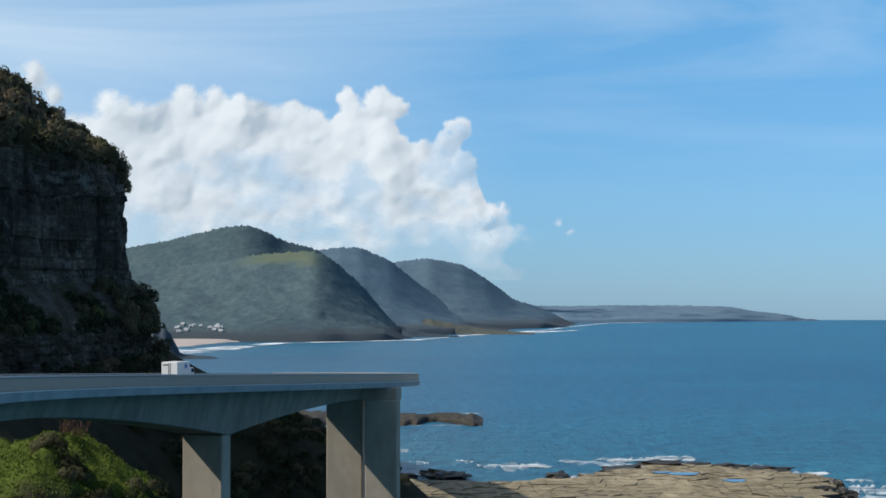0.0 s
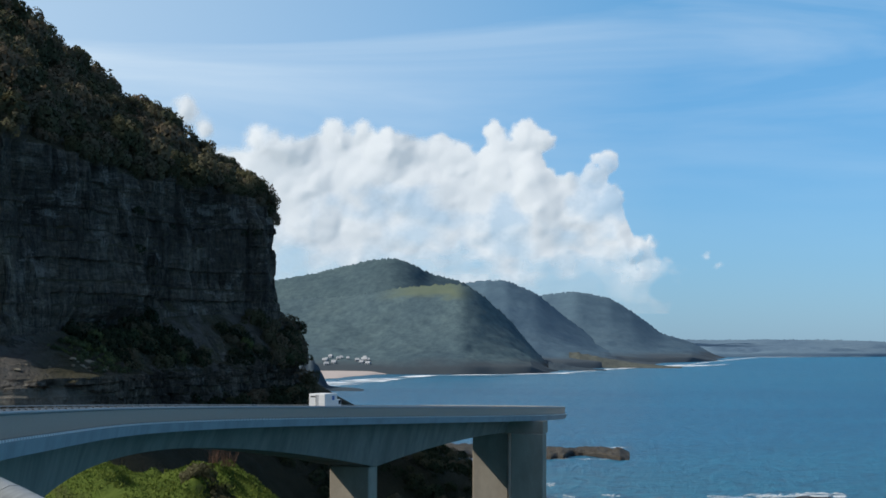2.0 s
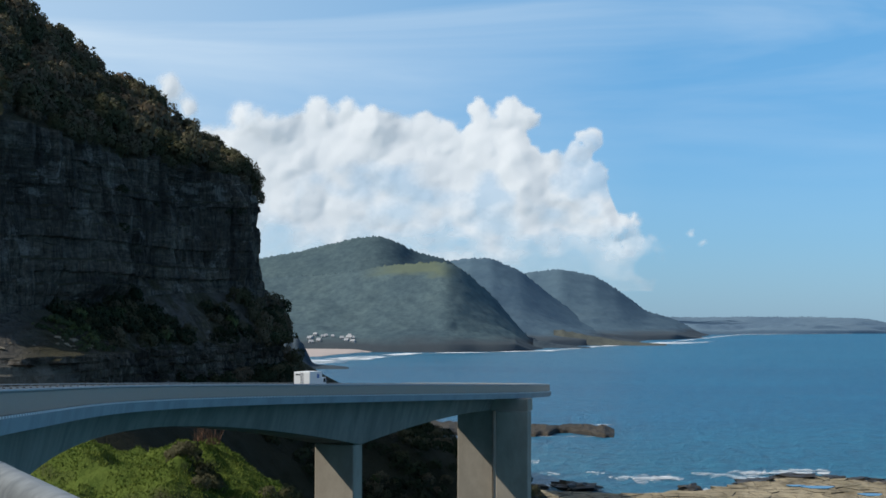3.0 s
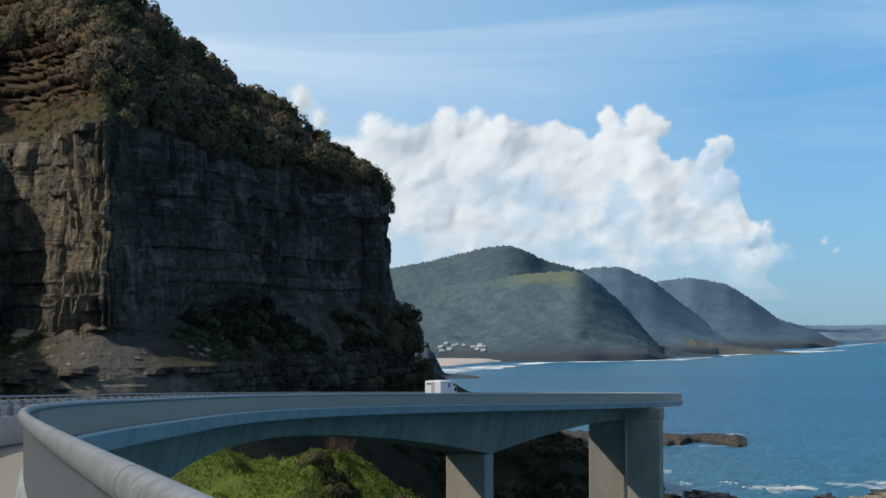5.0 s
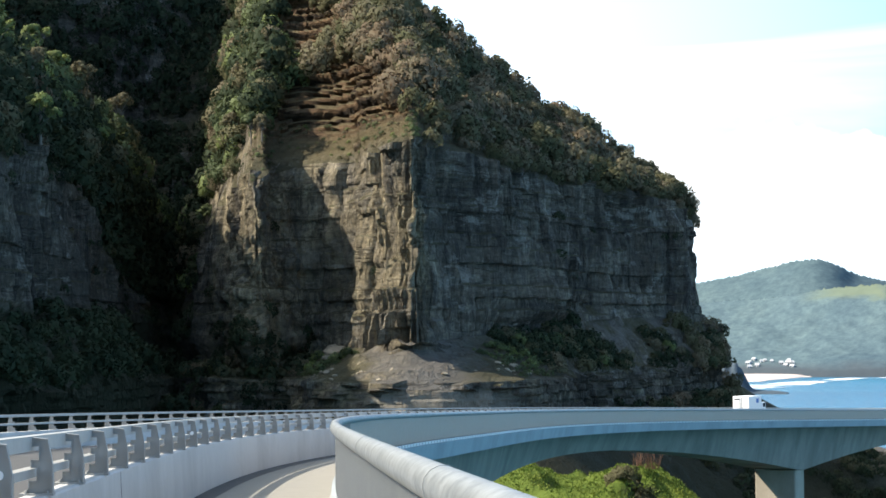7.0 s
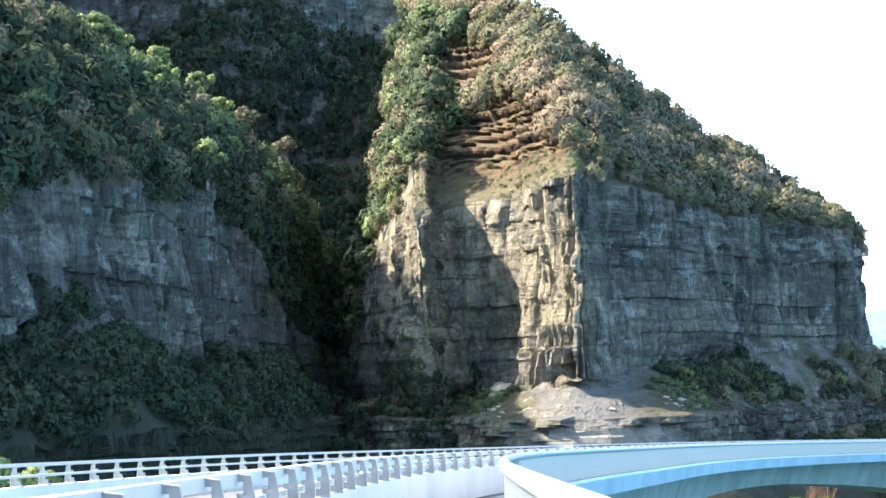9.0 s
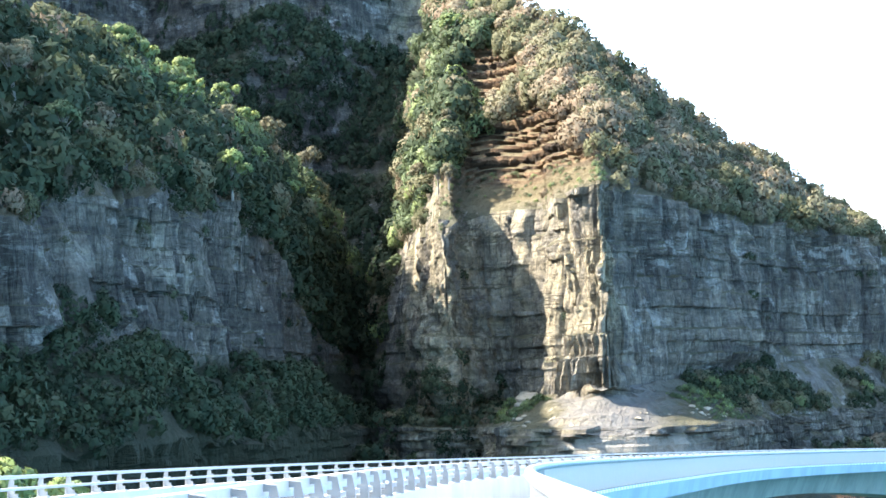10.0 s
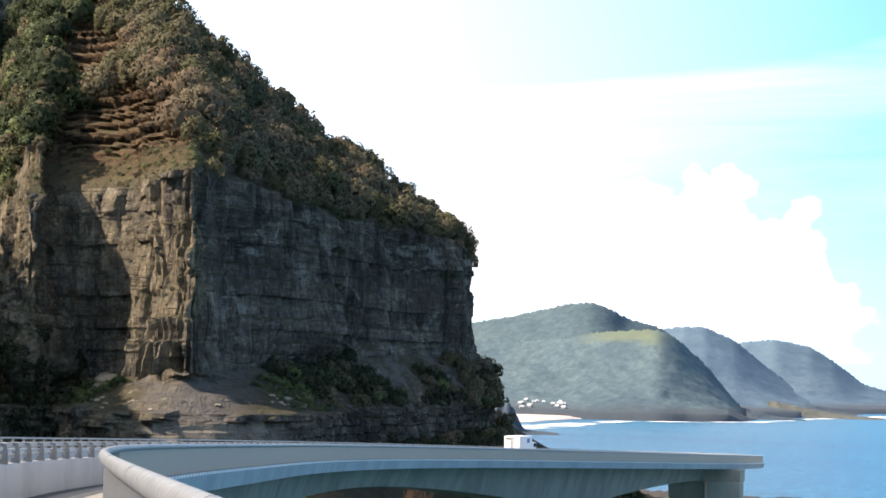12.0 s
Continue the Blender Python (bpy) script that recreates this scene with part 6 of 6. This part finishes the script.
def strip(name, label, category, inner, outer, z0, z1, material, kind):
    """A level band between two lines given as bearing and distance."""
    az = np.linspace(inner[0][0], inner[-1][0], 120)
    di = np.interp(-az, [-e[0] for e in inner], [e[1] for e in inner])
    do = np.interp(-az, [-e[0] for e in outer], [e[1] for e in outer])
    di = di + 12 * fbm(az * 1.5, 0 * az, 4, 301)
    vs = []
    for a, p, q in zip(az, di, do):
        x, y = polar(a, p)
        vs.append((x, y, z0))
        x, y = polar(a, q)
        vs.append((x, y, z1))
    fs = [(2 * i, 2 * i + 1, 2 * i + 3, 2 * i + 2) for i in range(119)]
    return tagged(mesh_ob(name, vs, fs, material), label, category, kind=kind)


strip("beach", "pale pink sand beach below the far hill", "beach", ((9.5, 1740), (7.4, 1840), (6.8, 1975), (6.2, 2050), (5.6, 2074)), ((9.5, 2110), (6.2, 2080), (5.6, 2076)), 0.15, 4.0, mat_sand(), "structure")
M_SURF = Mat("far surf", 0.9, 0, 0.1)
M_SURF.col((0.80, 0.84, 0.86))
M_SURF.put(M_SURF.b.inputs["Alpha"], M_SURF.ramp(M_SURF.noise(0.02, 6, 0.7, (0.6, 0.5, 1)), [(0.45, 0.0), (0.58, 0.95)]))
M_SURF = M_SURF.m
strip("surf_line", "white surf along the far beach", "surf", ((9.5, 1500), (7.4, 1560), (6.2, 1690), (4.6, 1980), (2.5, 2050), (0.6, 2150)), ((9.5, 1660), (7.2, 1750), (5.8, 1910), (4.6, 2045), (2.5, 2090), (0.6, 2190)), 0.3, 0.35, M_SURF, "stuff")
strip("surf_line", "white surf at the foot of the far cliffs", "surf", ((0.8, 2130), (-1.0, 2500), (-2.9, 2840), (-5, 4080), (-8, 4400)), ((0.8, 2190), (-1.0, 2570), (-2.9, 2960), (-5, 4200), (-8, 4520)), 0.3, 0.35, M_SURF, "stuff")
strip("surf_line", "white surf breaking off the far point", "surf", ((-2.3, 2760), (-2.8, 2690), (-3.4, 2780), (-4.1, 2980)), ((-2.3, 2765), (-2.8, 2800), (-3.4, 2900), (-4.1, 2985)), 0.3, 0.35, M_SURF, "stuff")


def point(name, label, az0, az1, d, height, depth_m, seed, material, steep=False):
    na, nd = 60, 16
    vs = []
    for i in range(na):
        f = i / (na - 1)
        az = az0 + (az1 - az0) * f
        hh = height * (math.exp(-(f / 0.4) ** 6) if steep else (1 - f) ** 1.8) + (3.2 * (1 - f) ** 0.5 if steep else 1.6 * (1 - f) ** 0.3)
        for j in range(nd):
            g = j / (nd - 1)
            x, y = polar(az, d + depth_m * g)
            e = min(1.0, g * 4) ** 0.7
            vs.append((x, y, -0.8 + e * (hh + 0.8) * (1 + 0.12 * float(fbm(np.array([f * 12]), np.array([g * 5]), 4, seed)[0]))))
    fs = [(i * nd + j, i * nd + j + 1, (i + 1) * nd + j + 1, (i + 1) * nd + j) for i in range(na - 1) for j in range(nd - 1)]
    return tagged(mesh_ob(name, vs, fs, material, True), label, "rocky point", kind="structure")


# far rock tinted paler and bluer, haze put into its colour
M_POINT = mat_hill("far rock point", (0.045, 0.062, 0.08), (0.058, 0.078, 0.095), (0.075, 0.095, 0.112), 0.05, 0, False)
point("rock_point", "hazy grey rock point running into the sea", 8.6, 6.6, 1425, 19, 50, 131, M_POINT, True)
point("rock_point", "low rock point at the foot of the second hill", 1.2, -0.5, 2350, 8, 60, 133, M_POINT)
point("rock_point", "low tan headland below the third hill", 0.6, -2.7, 2560, 19, 150, 135, mat_hill("tan headland", (0.07, 0.082, 0.078), (0.10, 0.105, 0.09), (0.135, 0.13, 0.10), 0.03, 0, False))

# houses of the far village
M_WALL = plain("white wall paint", (0.42, 0.42, 0.42), 0.7)
M_ROOF = plain("grey roof", (0.34, 0.35, 0.36), 0.6)
M_PANE = plain("dark pane", (0.05, 0.06, 0.07), 0.2)
hr = np.random.default_rng(23)


def house(x, y, z, w, dpt, hgt, turn):
    hs = thing("house", "small white house on the far hillside", "house", (x, y, z), "far village")
    hs.rotation_euler = (0, 0, turn)
    part("wall", box_bm(w, dpt, hgt, (0, 0, hgt / 2 - 1)), M_WALL, hs)
    r = hgt - 1
    vs = [(-w / 2 - .4, -dpt / 2 - .4, r), (w / 2 + .4, -dpt / 2 - .4, r), (w / 2 + .4, dpt / 2 + .4, r), (-w / 2 - .4, dpt / 2 + .4, r), (-w / 2, 0, r + 2.2), (w / 2, 0, r + 2.2)]
    part("roof", (vs, [(0, 1, 5, 4), (2, 3, 4, 5), (1, 2, 5), (3, 0, 4), (3, 2, 1, 0)]), M_ROOF, hs)
    for k in (-0.28, 0.28):
        part("window", box_bm(w * 0.22, 0.1, 1.3, (w * k, -dpt / 2 - 0.03, hgt * 0.45 - 0.5)), M_PANE, hs)


def hill_height(ob, x, y):
    co = np.array([v.co for v in ob.data.vertices])
    i = np.argmin((co[:, 0] - x) ** 2 + (co[:, 1] - y) ** 2)
    return float(co[i, 2])


HILL1, HILL2 = bpy.data.objects["backdrop_hill_1"], bpy.data.objects["backdrop_hill_2"]
for i in range(16):
    x, y = polar(hr.uniform(6.4, 7.8), hr.uniform(2080, 2135))
    house(x, y, hill_height(HILL1, x, y) - 0.6, hr.uniform(2.6, 5.0), hr.uniform(3.5, 5), hr.uniform(2.4, 3.1), hr.uniform(-0.5, 0.5))
for az, d, ob in ((8.9, 2490, HILL1), (8.3, 2490, HILL1), (5.4, 2496, HILL1), (4.4, 2490, HILL1), (4.1, 2485, HILL1)):
    x, y = polar(az, d)
    house(x, y, hill_height(ob, x, y), hr.uniform(3, 6), 4, 2.6, hr.uniform(-0.4, 0.4))

# sunlit bushes that show over the inland barrier
for az, d, top, r in ((34.9, 95.0, -1.55, 1.7), (33.5, 96.0, -2.2, 1.1), (33.0, 97.0, -2.25, 1.0)):
    x, y = polar(az, d)
    z = EYE[2] + d * math.tan(radians(top)) - r
    b = thing("bush", "bright sunlit green bush behind the road barrier", "bush", (x, y, z), "barrier bushes")
    bm = bmesh.new()
    for i in range(5):
        limb(bm, (0, 0, -9.0 if i == 0 else -1.5), (gr.uniform(-0.8, 0.8), gr.uniform(-0.8, 0.8), gr.uniform(-0.3, 0.4)), 0.08, 0.03, 6)
    part("stems", bm, M_BARK, b)
    o = quads_ob("leaves", moved(crown_arrays(gr, 9, 90, 0.12), np.eye(3) * r, (0, 0, 0), 0.95), M_GREEN)
    o.parent = b


# ---------------------------------------------------------------- cumulus over the far hills
def mat_cloud():
    k = Mat("cumulus", 1.0, 0, 0.0)
    k.col((0.30, 0.297, 0.295))
    # steady glow added for sunlight scattered inside the cloud
    k.b.inputs["Emission Color"].default_value = (0.78, 0.90, 1.0, 1)
    k.b.inputs["Emission Strength"].default_value = 0.42
    n = k.t.nodes.new("ShaderNodeAttribute")
    n.attribute_name = "cover_amount"
    k.put(k.b.inputs["Alpha"], n.outputs["Fac"])
    return k.m


# body of the bank: bearing and elevation of its upper outline, in degrees; then the round heads that stand out of it
CLOUD_TOP = ((14.8, 5.9), (11.5, 5.7), (10.4, 5.75), (9.2, 5.9), (8.6, 5.85), (7.6, 6.25), (6.7, 6.2), (5.75, 6.05), (4.3, 5.8), (3.3, 5.5), (2.75, 6.1), (1.6, 6.05), (1.15, 5.2), (0.9, 4.9), (0.3, 4.7), (-0.4, 5.0), (-0.75, 4.5), (-1.0, 4.0), (-1.3, 3.0), (-1.8, 2.85), (-2.1, 2.5))
HEADS = ((11.85, 6.55, 0.55), (11.3, 6.1, 0.5), (9.75, 5.78, 0.52), (9.1, 5.6, 0.5), (8.6, 5.35, 0.6), (7.55, 5.95, 0.55), (6.75, 6.05, 0.36), (5.75, 5.6, 0.66), (4.4, 5.45, 0.58), (3.8, 5.2, 0.55), (2.82, 6.05, 0.42), (1.88, 5.95, 0.47),
         (1.35, 5.8, 0.45), (1.3, 4.8, 0.32), (-0.48, 5.22, 0.42), (-0.1, 4.75, 0.4), (0.5, 4.5, 0.3), (-0.72, 4.15, 0.4), (-1.87, 2.85, 0.26), (-1.3, 2.6, 0.45), (-0.6, 2.9, 0.65), (0.2, 3.7, 0.7))
CD = 4350.0
ca, ce = np.meshgrid(np.linspace(14.8, -4.4, 640), np.linspace(0.7, 7.8, 238))
cl = np.random.default_rng(31)
wa = ca + 0.10 * fbm(ca * 1.6, ce * 1.6, 5, 401)
we = ce + 0.10 * fbm(ca * 1.6 + 50, ce * 1.6, 5, 411)


def cloud_top(az):
    return np.interp(-az, [-c[0] for c in CLOUD_TOP], [c[1] for c in CLOUD_TOP])


edge = np.exp(9 * (cloud_top(wa) - we - 0.12))
for az, el, r in HEADS:
    edge = edge + np.exp(9 * (r * 0.9 - np.hypot(wa - az, we - el)))
edge = np.log(edge) / 9
H = 0.55 * np.clip(edge, 0, 1.2) + 0.25 * fbm(ca * 0.5, ce * 0.6, 3, 421)


def swell(H, az, el, r, lift):
    """A round head pushed out of the bank."""
    g = 1 - ((wa - az) ** 2 + (we - el) ** 2) / (r * r)
    return H + lift * np.clip(g, 0, 1) ** 1.4


for az, el, r in HEADS:
    H = swell(H, az, el, r * 1.1, r * 0.55)
for n, r0, r1 in ((70, 0.6, 1.2), (170, 0.3, 0.6), (420, 0.15, 0.3)):
    for i in range(n):
        az, r = cl.uniform(-2.4, 14.6), cl.uniform(r0, r1)
        el = cl.uniform(0.9, float(cloud_top(az)) + 0.3)
        H = swell(H, az, el, r, r * cl.uniform(0.1, 0.42))
for k in range(5):             # melt the sharpest creases
    P = np.pad(H, 1, mode="edge")
    H = sum(P[1 + i:1 + i + H.shape[0], 1 + j:1 + j + H.shape[1]] for i in (-1, 0, 1) for j in (-1, 0, 1)) / 9
edge = edge + 0.05 * fbm(ca * 4, ce * 4, 5, 441)
density = np.clip(edge / np.interp(ca + 0.6 * fbm(ca, ce, 3, 443), (0, 6, 9, 12), (0.14, 0.2, 0.3, 0.34)), 0, 1)
density = density * density * (3 - 2 * density)
density = density * np.clip((ca + 2.3 + 0.5 * fbm(ca * 1.5, ce * 1.5, 4, 445)) / 0.35, 0, 1)
for az, el, r in ((-3.4, 2.35, 0.15), (-3.75, 2.1, 0.12), (-2.4, 1.9, 0.3)):
    lump = 1.2 - np.hypot(ca - az, (ce - el) * 1.3) / r + 0.5 * fbm(ca * 5, ce * 5, 4, 447)
    density = np.maximum(density, np.clip(lump, 0, 1) * 0.6)
low = np.clip((ce - 1.0 + 0.9 * fbm(ca * 0.9, ce * 1.4, 4, 451)) / 1.5, 0.0, 1)
thin = np.clip(0.8 + 0.5 * fbm(ca * 0.8, ce * 1.0, 5, 461) + 0.3 * np.clip(ce - 3.6, 0, 2), 0.55, 1)
density = density * (0.2 + 0.8 * low) * thin
dist = CD - CD * np.radians(H) * 0.1
cx, cy = polar(ca, dist)
cz = EYE[2] + dist * np.tan(np.radians(ce))
ny, nx = ca.shape
ci = np.arange(ny * nx).reshape(ny, nx)
cf = np.stack([ci[:-1, :-1], ci[:-1, 1:], ci[1:, 1:], ci[1:, :-1]], -1).reshape(-1, 4)
dq = density.ravel()
cf = cf[(dq[cf].max(axis=1) > 0.003)]
cloud = fast_mesh("cloud", np.stack([cx, cy, cz], -1).reshape(-1, 3), cf, mat_cloud(), True)
# soft normals: light spreads through vapour, so the heads shade gently
gel, gaz = np.gradient(H, ce[1, 0] - ce[0, 0], ca[0, 1] - ca[0, 0])
az_r, el_r = np.radians(ca), np.radians(ce)
out_c = np.stack([-np.sin(az_r) * np.cos(el_r), np.cos(az_r) * np.cos(el_r), np.sin(el_r)], -1)
left_c = np.stack([-np.cos(az_r), -np.sin(az_r), 0 * az_r], -1)
up_c = np.cross(left_c, out_c)
up_c = up_c * np.sign(up_c[:, :, 2:])
cn = -out_c - 0.62 * (gaz[:, :, None] * left_c + gel[:, :, None] * up_c)
cn = cn / np.linalg.norm(cn, axis=2, keepdims=True) + 0.5 * np.array(sun_dir)
cn /= np.linalg.norm(cn, axis=2, keepdims=True)
cloud.data.attributes.new("custom_normal", "FLOAT_VECTOR", "POINT").data.foreach_set("vector", np.ascontiguousarray(cn, np.float32).ravel())
cloud.data.attributes.new("cover_amount", "FLOAT", "POINT").data.foreach_set("value", dq.astype(np.float32))
tagged(cloud, "tall white cumulus cloud bank over the far hills", "cloud", kind="structure")
